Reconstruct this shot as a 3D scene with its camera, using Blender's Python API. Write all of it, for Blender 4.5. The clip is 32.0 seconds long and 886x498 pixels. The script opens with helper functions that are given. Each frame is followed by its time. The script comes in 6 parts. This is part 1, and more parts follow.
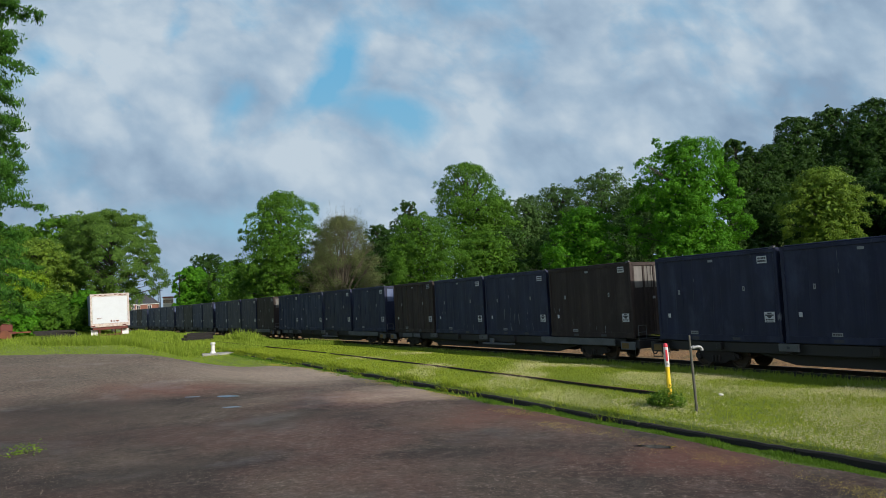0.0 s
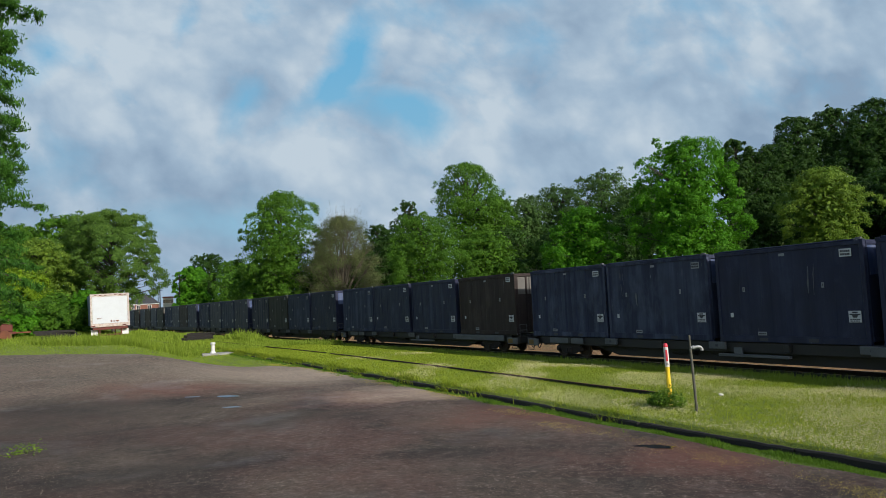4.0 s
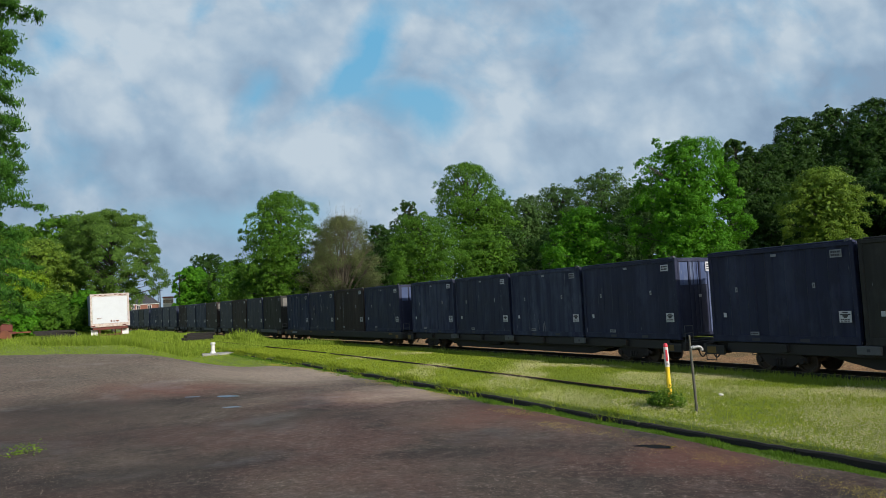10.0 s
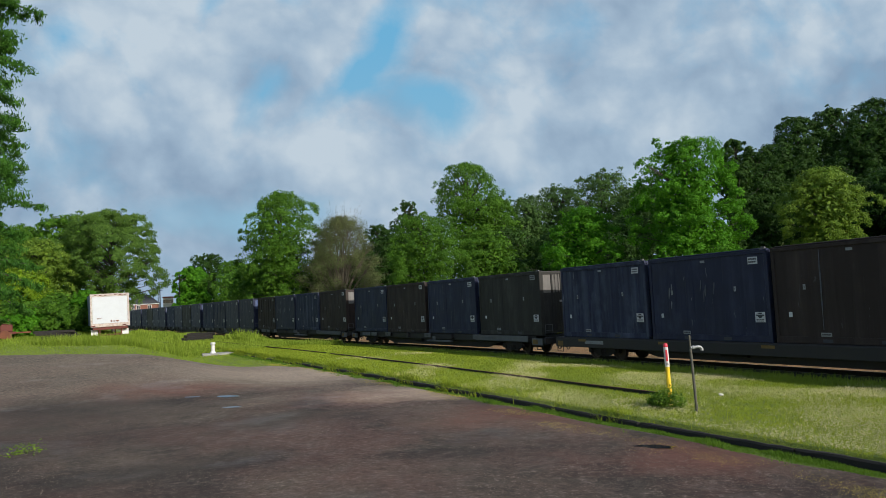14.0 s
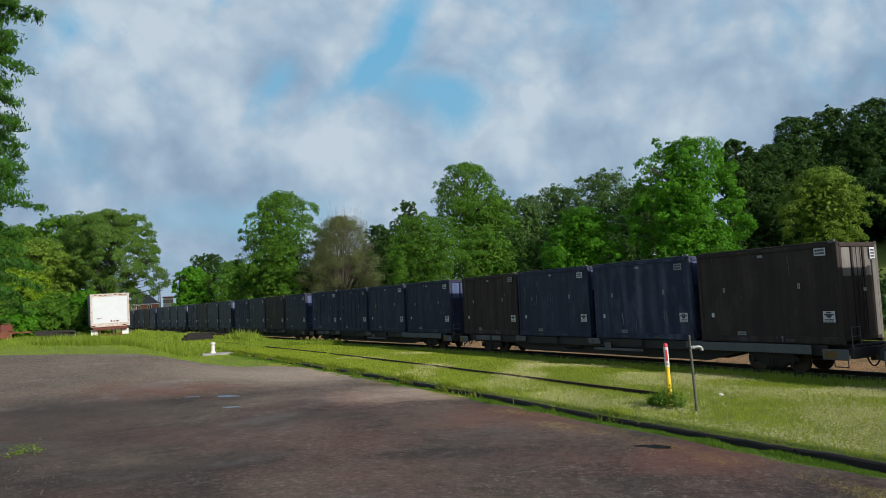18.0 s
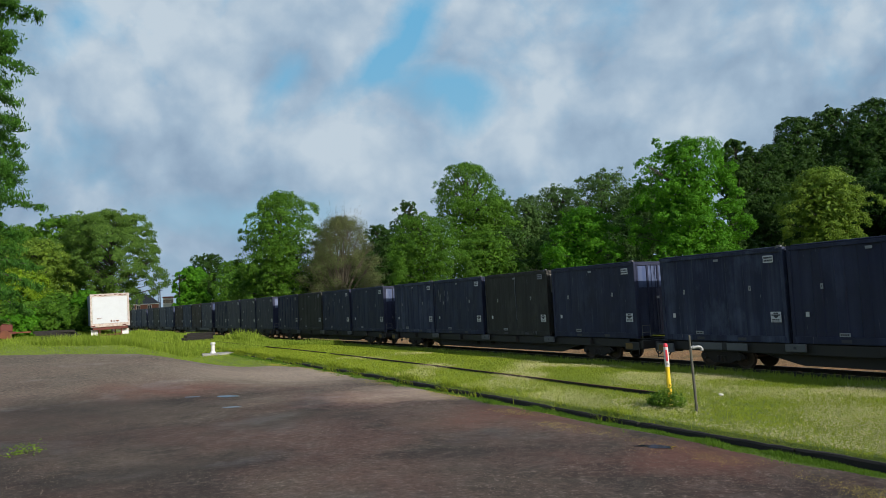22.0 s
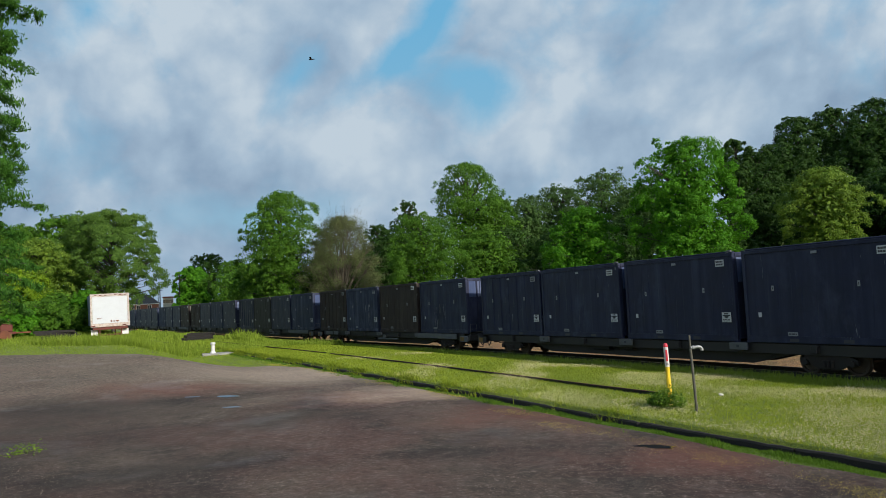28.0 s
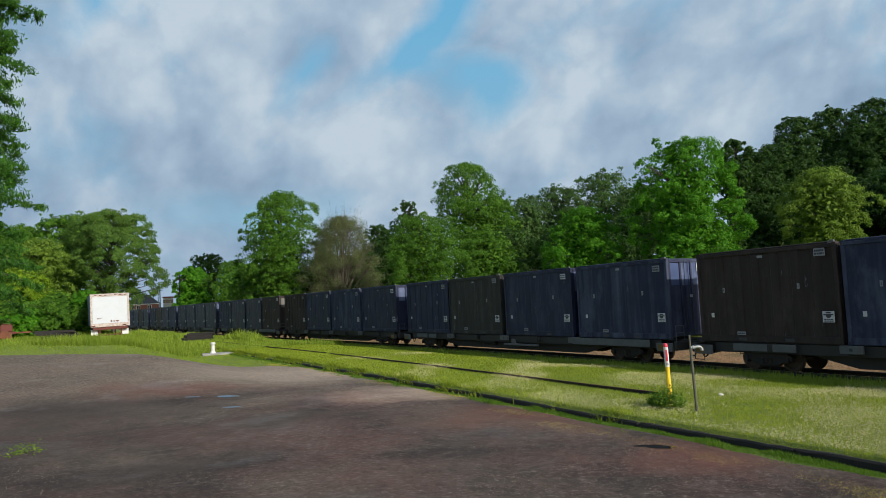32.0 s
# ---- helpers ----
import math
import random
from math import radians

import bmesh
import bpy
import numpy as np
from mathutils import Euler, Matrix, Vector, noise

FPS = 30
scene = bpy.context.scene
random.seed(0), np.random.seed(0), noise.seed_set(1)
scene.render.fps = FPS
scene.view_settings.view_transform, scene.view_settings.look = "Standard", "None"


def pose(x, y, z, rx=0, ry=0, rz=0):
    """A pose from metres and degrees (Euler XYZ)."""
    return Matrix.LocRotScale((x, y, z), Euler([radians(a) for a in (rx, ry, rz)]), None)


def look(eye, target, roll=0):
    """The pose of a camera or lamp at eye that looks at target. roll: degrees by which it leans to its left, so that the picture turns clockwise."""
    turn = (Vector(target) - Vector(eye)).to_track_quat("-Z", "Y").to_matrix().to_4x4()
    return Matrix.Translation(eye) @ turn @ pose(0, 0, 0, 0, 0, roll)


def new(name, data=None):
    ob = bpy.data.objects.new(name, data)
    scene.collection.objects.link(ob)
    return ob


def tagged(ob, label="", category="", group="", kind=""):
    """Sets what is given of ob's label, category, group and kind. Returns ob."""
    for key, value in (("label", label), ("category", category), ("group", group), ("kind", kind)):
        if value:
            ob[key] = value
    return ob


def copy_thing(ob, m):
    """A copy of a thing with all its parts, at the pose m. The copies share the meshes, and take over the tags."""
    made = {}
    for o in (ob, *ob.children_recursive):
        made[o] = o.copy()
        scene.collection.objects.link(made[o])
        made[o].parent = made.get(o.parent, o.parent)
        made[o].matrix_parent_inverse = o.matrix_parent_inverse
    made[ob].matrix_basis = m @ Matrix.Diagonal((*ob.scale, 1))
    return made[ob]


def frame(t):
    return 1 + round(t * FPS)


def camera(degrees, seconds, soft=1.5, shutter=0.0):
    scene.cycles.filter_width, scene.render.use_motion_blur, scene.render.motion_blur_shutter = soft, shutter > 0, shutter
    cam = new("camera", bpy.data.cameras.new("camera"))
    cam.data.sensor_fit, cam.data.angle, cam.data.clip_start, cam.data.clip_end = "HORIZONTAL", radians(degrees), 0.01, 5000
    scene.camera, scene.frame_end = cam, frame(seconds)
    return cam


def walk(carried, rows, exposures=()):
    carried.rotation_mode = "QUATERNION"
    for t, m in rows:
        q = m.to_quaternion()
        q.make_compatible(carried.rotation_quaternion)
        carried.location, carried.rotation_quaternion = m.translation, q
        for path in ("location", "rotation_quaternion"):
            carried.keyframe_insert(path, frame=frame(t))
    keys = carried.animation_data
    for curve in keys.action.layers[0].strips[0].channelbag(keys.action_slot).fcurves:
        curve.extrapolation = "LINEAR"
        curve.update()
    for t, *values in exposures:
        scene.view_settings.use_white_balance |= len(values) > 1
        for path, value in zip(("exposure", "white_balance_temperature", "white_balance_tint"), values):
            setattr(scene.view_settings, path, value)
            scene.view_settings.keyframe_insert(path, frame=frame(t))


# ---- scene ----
# Coordinates: the camera stands over the origin and looks along +y. The main line runs past it from the far left
# to the near right; s is the way along the line (away from the camera), a the way from the train's side to the camera.

# ---------------------------------------------------------------- camera
cam = camera(62.69, 32.0, soft=0.8)
EYE = pose(0, 0, 3.3, 93.93, 0, 0) @ pose(0, 0, 0, 0, 0, -2.647)
walk(cam, [(0.0, EYE), (32.0, EYE)], exposures=[(0, 0.0), (32, 0.0)])

# ---------------------------------------------------------------- sun, sky light
SUN_WAY = Vector((0.682, -0.734, 0.485)).normalized()
world = bpy.data.worlds.new("world")
scene.world = world
world.use_nodes = True
wn = world.node_tree.nodes
sky_tex = wn.new("ShaderNodeTexSky")
sky_tex.sky_type = "NISHITA"
sky_tex.sun_disc = False
sky_tex.sun_elevation = math.asin(SUN_WAY.z)
sky_tex.sun_rotation = math.atan2(SUN_WAY.x, SUN_WAY.y)
world.node_tree.links.new(sky_tex.outputs[0], wn["Background"].inputs["Color"])
wn["Background"].inputs["Strength"].default_value = 0.15
sun_data = bpy.data.lights.new("sun", "SUN")
sun_data.energy, sun_data.angle, sun_data.color = 4.5, radians(0.6), (1.0, 0.945, 0.86)
sun = new("sun", sun_data)
sun.matrix_world = look(SUN_WAY * 100, (0, 0, 0))


# ---------------------------------------------------------------- the plan
D0, TH0 = 24.5, radians(28.85)
N0 = Vector((math.cos(TH0), math.sin(TH0), 0))
B0 = Vector((-math.sin(TH0), math.cos(TH0), 0))
RAIL_Z = 0.10
KERB_A = 11.08
SPEED, CAR_PITCH, LEAD0 = 11.4, 27.88, 17.0


def drift(s):
    """How far the line has bent towards the camera's side at s."""
    if s <= 30:
        return 0.0
    if s <= 55:
        return 0.045 * (s - 30) ** 2 / 50
    return 0.045 * (s - 42.5)


def place(s, a, z=0.0):
    p = N0 * (D0 - a - drift(s)) + B0 * s
    return Vector((p.x, p.y, z))


def smooth(x, lo, hi):
    t = min(1.0, max(0.0, (x - lo) / (hi - lo)))
    return t * t * (3 - 2 * t)


def plan(x, y):
    """s and a of a place."""
    s = x * B0.x + y * B0.y
    return s, D0 - drift(s) - (x * N0.x + y * N0.y)


def line_z(s):
    """The line falls gently away from the yard."""
    return -0.10 - 0.004 * min(300.0, max(0.0, s))


def ground_z(s, a):
    """Height of the ground: flat by the line, a step down at the kerb, a rise at the end of the yard, a hill beyond the line."""
    z = -0.22 * smooth(a, KERB_A - 0.12, KERB_A - 0.02)
    z += 0.052 * min(48.0, max(0.0, s - 25)) * smooth(a, 13.5, 20)
    z -= 0.35 * smooth(-a, 0, 1.2) * smooth(a, -9, -3)
    z += line_z(s) * (1 - smooth(a, 0.6, 5))
    hill = smooth(-a, 26, 110) * 17.0 * smooth(170 - s, 10, 120)
    z += hill
    if abs(a - KERB_A) > 0.5:
        z += 0.05 * noise.noise((s * 0.21, a * 0.21, 3.0)) * smooth(abs(a + 1.2), 1.5, 4)
    return z


def ground_at(x, y):
    return ground_z(*plan(x, y))


# ---------------------------------------------------------------- mesh helpers
def part(name, bm, material, parent, label="", smooth_shade=False):
    me = bpy.data.meshes.new(name)
    bm.normal_update()
    bm.to_mesh(me)
    bm.free()
    for m in material if isinstance(material, (list, tuple)) else (material,):
        me.materials.append(m)
    if smooth_shade:
        me.polygons.foreach_set("use_smooth", [True] * len(me.polygons))
    ob = new(name, me)
    ob.parent = parent
    if label:
        tagged(ob, label)
    return ob


def thing(name, label, category, m=None, group="", kind=""):
    ob = new(name)
    ob.empty_display_size = 0.2
    if m is not None:
        ob.matrix_basis = m
    return tagged(ob, label, category, group, kind)


def box(bm, x0, x1, y0, y1, z0, z1, bevel=0.0, m=None, index=0):
    vs = [bm.verts.new((x, y, z)) for x in (x0, x1) for y in (y0, y1) for z in (z0, z1)]
    fs = []
    for q in ((0, 1, 3, 2), (4, 6, 7, 5), (0, 4, 5, 1), (2, 3, 7, 6), (0, 2, 6, 4), (1, 5, 7, 3)):
        f = bm.faces.new([vs[i] for i in q])
        f.material_index = index
        fs.append(f)
    if bevel > 0:
        es = list({e for f in fs for e in f.edges})
        r = bmesh.ops.bevel(bm, geom=es, offset=bevel, segments=1, affect="EDGES")
        vs = list({v for v in vs if v.is_valid} | set(r["verts"]))
    if m is not None:
        bmesh.ops.transform(bm, matrix=m, verts=[v for v in vs if v.is_valid])
    return bm


def boxes(*rows, bevel=0.0):
    bm = bmesh.new()
    for r in rows:
        box(bm, *r, bevel=bevel)
    return bm


def tube(bm, p0, p1, r0, r1=None, n=10, caps=True, index=0):
    p0, p1 = Vector(p0), Vector(p1)
    r1 = r0 if r1 is None else r1
    q = (p1 - p0).to_track_quat("Z", "Y")
    rings = []
    for p, r in ((p0, r0), (p1, r1)):
        rings.append([bm.verts.new(p + q @ Vector((r * math.cos(6.28319 * i / n), r * math.sin(6.28319 * i / n), 0))) for i in range(n)])
    for i in range(n):
        f = bm.faces.new((rings[0][i], rings[0][(i + 1) % n], rings[1][(i + 1) % n], rings[1][i]))
        f.material_index = index
    if caps:
        bm.faces.new(rings[0][::-1]).material_index = index
        bm.faces.new(rings[1]).material_index = index
    return bm


def lathe(bm, profile, n=16, axis="z", index=0):
    rings = []
    for r, h in profile:
        ring = []
        for i in range(n):
            c, d = r * math.cos(6.28319 * i / n), r * math.sin(6.28319 * i / n)
            ring.append(bm.verts.new((c, d, h) if axis == "z" else (c, h, d)))
        rings.append(ring)
    for a, b in zip(rings, rings[1:]):
        for i in range(n):
            bm.faces.new((a[i], a[(i + 1) % n], b[(i + 1) % n], b[i])).material_index = index
    bm.faces.new(rings[0][::-1]).material_index = index
    bm.faces.new(rings[-1]).material_index = index
    bmesh.ops.recalc_face_normals(bm, faces=bm.faces[:])
    return bm


def quick_mesh(name, verts, faces, material, parent=None, flat=True):
    """A mesh from numpy arrays; all faces have the same number of corners."""
    me = bpy.data.meshes.new(name)
    faces = np.asarray(faces, dtype=np.int32)
    k = faces.shape[1]
    me.vertices.add(len(verts))
    me.vertices.foreach_set("co", np.asarray(verts, dtype=np.float32).ravel())
    me.loops.add(faces.size)
    me.loops.foreach_set("vertex_index", faces.ravel())
    me.polygons.add(len(faces))
    me.polygons.foreach_set("loop_start", np.arange(0, faces.size, k, dtype=np.int32))
    me.polygons.foreach_set("use_smooth", np.full(len(faces), not flat))
    for m in material if isinstance(material, (list, tuple)) else (material,):
        me.materials.append(m)
    me.update(calc_edges=True)
    ob = new(name, me)
    ob.parent = parent
    return ob


# ---------------------------------------------------------------- materials
class Nodes:
    """A small writer of node materials."""

    def __init__(self, name):
        self.mat = bpy.data.materials.new(name)
        self.mat.use_nodes = True
        self.tree = self.mat.node_tree
        self.tree.nodes.clear()
        self.out = self.add("ShaderNodeOutputMaterial")
        self.coords = self.add("ShaderNodeTexCoord").outputs["Object"]

    def add(self, kind, operation=""):
        n = self.tree.nodes.new(kind)
        if operation:
            n.operation = operation
        return n

    def put(self, socket, value):
        if isinstance(value, bpy.types.NodeSocket):
            self.tree.links.new(value, socket)
        elif isinstance(value, (tuple, list)) and len(value) == 3 and socket.type == "RGBA":
            socket.default_value = (*value, 1)
        else:
            socket.default_value = value

    def mapped(self, scale, offset=(0, 0, 0), vector=None):
        n = self.add("ShaderNodeMapping")
        self.put(n.inputs["Vector"], vector or self.coords)
        self.put(n.inputs["Scale"], scale if isinstance(scale, tuple) else (scale, scale, scale))
        self.put(n.inputs["Location"], offset)
        return n.outputs[0]

    def noise(self, scale, detail=4, rough=0.6, vector=None, out=0, distortion=0.0):
        n = self.add("ShaderNodeTexNoise")
        self.put(n.inputs["Vector"], vector or self.coords)
        self.put(n.inputs["Scale"], scale)
        self.put(n.inputs["Detail"], detail)
        self.put(n.inputs["Roughness"], rough)
        self.put(n.inputs["Distortion"], distortion)
        return n.outputs[out]

    def ramp(self, value, *stops):
        n = self.add("ShaderNodeValToRGB")
        while len(n.color_ramp.elements) < len(stops):
            n.color_ramp.elements.new(0.5)
        for e, (p, c) in zip(n.color_ramp.elements, stops):
            e.position = p
            e.color = (*c, 1) if isinstance(c, tuple) else (c, c, c, 1)
        self.put(n.inputs[0], value)
        return n.outputs[0]

    def mix(self, f, a, b, blend="MIX"):
        n = self.add("ShaderNodeMix")
        n.data_type, n.blend_type = "RGBA", blend
        self.put(n.inputs[0], f)
        self.put(n.inputs[6], a)
        self.put(n.inputs[7], b)
        return n.outputs[2]

    def math(self, op, a, b=0.0, clamp=False):
        n = self.add("ShaderNodeMath", op)
        n.use_clamp = clamp
        self.put(n.inputs[0], a)
        self.put(n.inputs[1], b)
        return n.outputs[0]

    def bump(self, height, strength=0.3, distance=0.02):
        n = self.add("ShaderNodeBump")
        self.put(n.inputs["Height"], height)
        self.put(n.inputs["Strength"], strength)
        self.put(n.inputs["Distance"], distance)
        return n.outputs[0]

    def done(self, color, rough=0.7, metal=0.0, normal=None, **more):
        n = self.add("ShaderNodeBsdfPrincipled")
        self.put(n.inputs["Base Color"], color)
        self.put(n.inputs["Roughness"], rough)
        self.put(n.inputs["Metallic"], metal)
        if normal is not None:
            self.put(n.inputs["Normal"], normal)
        for k, v in more.items():
            self.put(n.inputs[k.replace("_", " ")], v)
        self.tree.links.new(n.outputs[0], self.out.inputs["Surface"])
        return self.mat


def worn(name, c, wear, scale=2.0, rough=0.7, metal=0.0, amount=0.5, bump=0.25, grain=40.0):
    """Paint, metal, wood or stone with large stains and fine grain."""
    w = Nodes(name)
    rnd = w.add("ShaderNodeObjectInfo").outputs["Random"]
    off = w.add("ShaderNodeVectorMath", "ADD")
    w.put(off.inputs[0], w.coords)
    comb = w.add("ShaderNodeCombineXYZ")
    w.put(comb.inputs[0], w.math("MULTIPLY", rnd, 37.0))
    w.put(comb.inputs[2], w.math("MULTIPLY", rnd, 11.0))
    w.put(off.inputs[1], comb.outputs[0])
    big = w.noise(scale, 5, 0.65, off.outputs[0])
    fine = w.noise(grain, 3, 0.6, off.outputs[0])
    f = w.ramp(big, (0.38, 0.0), (0.72, amount))
    col = w.mix(f, c, wear)
    col = w.mix(0.35, col, w.mix(fine, tuple(v * 0.45 for v in c), tuple(min(1, v * 1.5) for v in c)))
    return w.done(col, w.math("ADD", w.math("MULTIPLY", big, 0.25), rough - 0.12), metal, w.bump(fine, bump, 0.01))


def container_paint(name, c, fade, streak, rough=0.5):
    """Old paint on steel: vertical run marks, chalky patches low down, scratches with a shape of their own."""
    w = Nodes(name)
    rnd = w.add("ShaderNodeObjectInfo").outputs["Random"]
    comb = w.add("ShaderNodeCombineXYZ")
    w.put(comb.inputs[0], w.math("MULTIPLY", rnd, 91.0))
    off = w.add("ShaderNodeVectorMath", "ADD")
    w.put(off.inputs[0], w.coords)
    w.put(off.inputs[1], comb.outputs[0])
    v = off.outputs[0]
    runs = w.noise(1.0, 4, 0.55, w.mapped((1.9, 1.9, 0.10), vector=v))
    fine_runs = w.noise(1.0, 5, 0.7, w.mapped((9.0, 9.0, 0.35), vector=v))
    blotch = w.noise(0.9, 5, 0.6, v)
    grain = w.noise(60, 3, 0.6, v)
    f = w.ramp(runs, (0.45, 0.0), (0.78, streak))
    col = w.mix(f, c, fade)
    col = w.mix(w.math("MULTIPLY", w.ramp(fine_runs, (0.54, 0.0), (0.80, streak)), w.ramp(w.noise(0.45, 3, 0.5, v), (0.46, 0.0), (0.62, 1.0))), col, fade)
    col = w.mix(w.ramp(blotch, (0.35, 0.5), (0.62, 0.0)), col, tuple(x * 0.55 for x in c))
    dust = w.noise(1.0, 5, 0.65, w.mapped((0.8, 0.8, 0.35), (4, 9, 2), v))
    col = w.mix(w.ramp(dust, (0.53, 0.0), (0.72, 0.55)), col, fade)
    scr = w.math("MULTIPLY", w.ramp(w.noise(1.0, 3, 0.7, w.mapped((5.5, 5.5, 0.8), vector=v), distortion=0.6), (0.66, 0.0), (0.71, 1.0)),
                 w.ramp(w.noise(0.5, 2, 0.5, v), (0.50, 0.0), (0.60, 0.85)))
    col = w.mix(scr, col, (0.16, 0.17, 0.20))
    return w.done(col, w.math("ADD", w.math("MULTIPLY", blotch, 0.3), rough - 0.05), 0.0, w.bump(w.math("ADD", w.math("MULTIPLY", blotch, 0.8), w.math("MULTIPLY", grain, 0.12)), 0.22, 0.03), Specular_IOR_Level=0.27)


def leaf_material(name, dark, light, glow=0.35):
    w = Nodes(name)
    isl = w.add("ShaderNodeNewGeometry").outputs["Random Per Island"]
    big = w.noise(0.35, 3, 0.6)
    tuft = w.noise(1.6, 2, 0.5)
    f = w.math("ADD", w.math("MULTIPLY", isl, 0.45), w.math("ADD", w.math("MULTIPLY", big, 0.35), w.math("MULTIPLY", tuft, 0.35)))
    col = w.ramp(f, (0.25, dark), (0.85, light))
    d = w.add("ShaderNodeBsdfPrincipled")
    w.put(d.inputs["Base Color"], col)
    w.put(d.inputs["Roughness"], 0.55)
    w.put(d.inputs["Specular IOR Level"], 0.14)
    t = w.add("ShaderNodeBsdfTranslucent")
    w.put(t.inputs["Color"], w.mix(0.5, col, tuple(min(1, x * 1.4) for x in light)))
    m = w.add("ShaderNodeMixShader")
    w.put(m.inputs[0], glow)
    w.tree.links.new(d.outputs[0], m.inputs[1])
    w.tree.links.new(t.outputs[0], m.inputs[2])
    w.tree.links.new(m.outputs[0], w.out.inputs["Surface"])
    return w.mat


def plain(name, c, rough=0.6, metal=0.0):
    return worn(name, c, tuple(x * 0.6 for x in c), 3.0, rough, metal, 0.4, 0.1)


NAVY = container_paint("navy_paint", (0.0132, 0.0172, 0.0440), (0.052, 0.063, 0.112), 0.5)
NAVY_FADED = container_paint("faded_navy_paint", (0.021, 0.0265, 0.056), (0.10, 0.118, 0.175), 0.75, 0.62)
NAVY_DARK = container_paint("deep_navy_paint", (0.0106, 0.0142, 0.0384), (0.0408, 0.0504, 0.096), 0.5)
BLACK = container_paint("brown_black_paint", (0.0285, 0.0195, 0.0175), (0.078, 0.058, 0.051), 0.6, 0.62)
OLIVE = container_paint("olive_black_paint", (0.0265, 0.0255, 0.0232), (0.075, 0.073, 0.066), 0.6, 0.62)
# paler copies of the container paints, standing in for sun on the door ends
SUNLIT_BLUE = container_paint("sunlit_door_blue", (0.050, 0.076, 0.165), (0.19, 0.22, 0.31), 0.6)
SUNLIT_GREY = container_paint("sunlit_door_grey", (0.13, 0.122, 0.112), (0.25, 0.24, 0.22), 0.6)
STEEL_DARK = worn("dark_rail_steel", (0.015, 0.0125, 0.011), (0.05, 0.03, 0.02), 1.5, 0.75, 0.2, 0.5)
CAR_PAINT = worn("dark_car_paint", (0.014, 0.013, 0.0125), (0.040, 0.032, 0.027), 1.2, 0.7, 0.0, 0.6)
CAR_GREY = worn("grey_sill_paint", (0.095, 0.10, 0.105), (0.045, 0.042, 0.04), 1.4, 0.7, 0.0, 0.7)
CAR_YELLOW = worn("old_yellow_paint", (0.15, 0.088, 0.014), (0.05, 0.035, 0.02), 3.0, 0.7, 0.0, 0.8)
WHEEL_STEEL = worn("wheel_steel", (0.05, 0.038, 0.03), (0.12, 0.07, 0.045), 3.0, 0.6, 0.5, 0.6)
SHINY_STEEL = worn("worn_rail_top", (0.22, 0.20, 0.18), (0.12, 0.08, 0.06), 2.0, 0.4, 0.8, 0.4)
RUST = worn("rust", (0.16, 0.055, 0.025), (0.07, 0.03, 0.02), 2.0, 0.85, 0.1, 0.7)
RUST_RED = worn("rusty_red_paint", (0.115, 0.026, 0.017), (0.06, 0.028, 0.02), 2.0, 0.8, 0.0, 0.7)
PLATE = worn("white_plate", (0.50, 0.51, 0.54), (0.32, 0.32, 0.33), 4.0, 0.5, 0.0, 0.5, 0.05)
# black of the print, and of the shade painted for holes
INK_AND_HOLES = plain("black_ink_and_holes", (0.03, 0.03, 0.04), 0.6)
TAG_GREY = worn("grey_tag", (0.22, 0.23, 0.25), (0.15, 0.15, 0.15), 4.0, 0.6, 0.0, 0.5, 0.05)
RUBBER = plain("black_rubber", (0.015, 0.015, 0.015), 0.8)
WOOD_DARK = worn("creosoted_wood", (0.014, 0.012, 0.0105), (0.031, 0.027, 0.023), 2.5, 0.9, 0.0, 0.7, 0.6)
BARK = worn("bark", (0.050, 0.043, 0.034), (0.095, 0.084, 0.068), 1.5, 0.95, 0.0, 0.6, 0.8)
TWIG = worn("bare_twigs", (0.100, 0.085, 0.060), (0.145, 0.125, 0.090), 1.0, 0.95, 0.0, 0.6)
WHITE_PAINT = worn("white_paint", (0.62, 0.61, 0.59), (0.50, 0.48, 0.45), 1.2, 0.55, 0.0, 0.5, 0.08)
DOOR_WHITE = worn("dull_white_door", (0.50, 0.53, 0.56), (0.42, 0.43, 0.44), 1.6, 0.6, 0.0, 0.6, 0.08)
SCRAPE = worn("pale_scrape", (0.17, 0.18, 0.21), (0.08, 0.085, 0.10), 6.0, 0.7, 0.0, 0.8, 0.1)
GRAVEL = worn("stone_chips", (0.19, 0.155, 0.125), (0.11, 0.09, 0.078), 1.2, 0.9, 0.0, 0.9)
CONCRETE = worn("weathered_concrete", (0.30, 0.29, 0.26), (0.16, 0.155, 0.14), 2.0, 0.9, 0.0, 0.7, 0.4)
YELLOW = worn("yellow_plastic", (0.80, 0.52, 0.02), (0.65, 0.45, 0.05), 3.0, 0.45, 0.0, 0.4, 0.05)
RED = plain("red_plastic", (0.60, 0.03, 0.05), 0.45)
PIPE = worn("weathered_grey_pipe", (0.095, 0.09, 0.075), (0.07, 0.075, 0.04), 4.0, 0.7, 0.2, 0.7)
PIPE_PALE = worn("galvanised_elbow", (0.30, 0.31, 0.31), (0.25, 0.25, 0.24), 4.0, 0.5, 0.4, 0.5)
BRICK = worn("red_brick", (0.22, 0.090, 0.060), (0.16, 0.070, 0.05), 1.0, 0.9, 0.0, 0.6)
SHINGLE = worn("grey_shingles", (0.035, 0.036, 0.040), (0.055, 0.055, 0.058), 1.0, 0.9, 0.0, 0.6)
GLASS = Nodes("window_glass").done((0.03, 0.035, 0.04), 0.08, 0.0)
LEAF_MID = leaf_material("green_leaves", (0.024, 0.075, 0.007), (0.11, 0.235, 0.020), 0.38)
LEAF_BRIGHT = leaf_material("bright_green_leaves", (0.022, 0.092, 0.004), (0.095, 0.275, 0.012), 0.38)
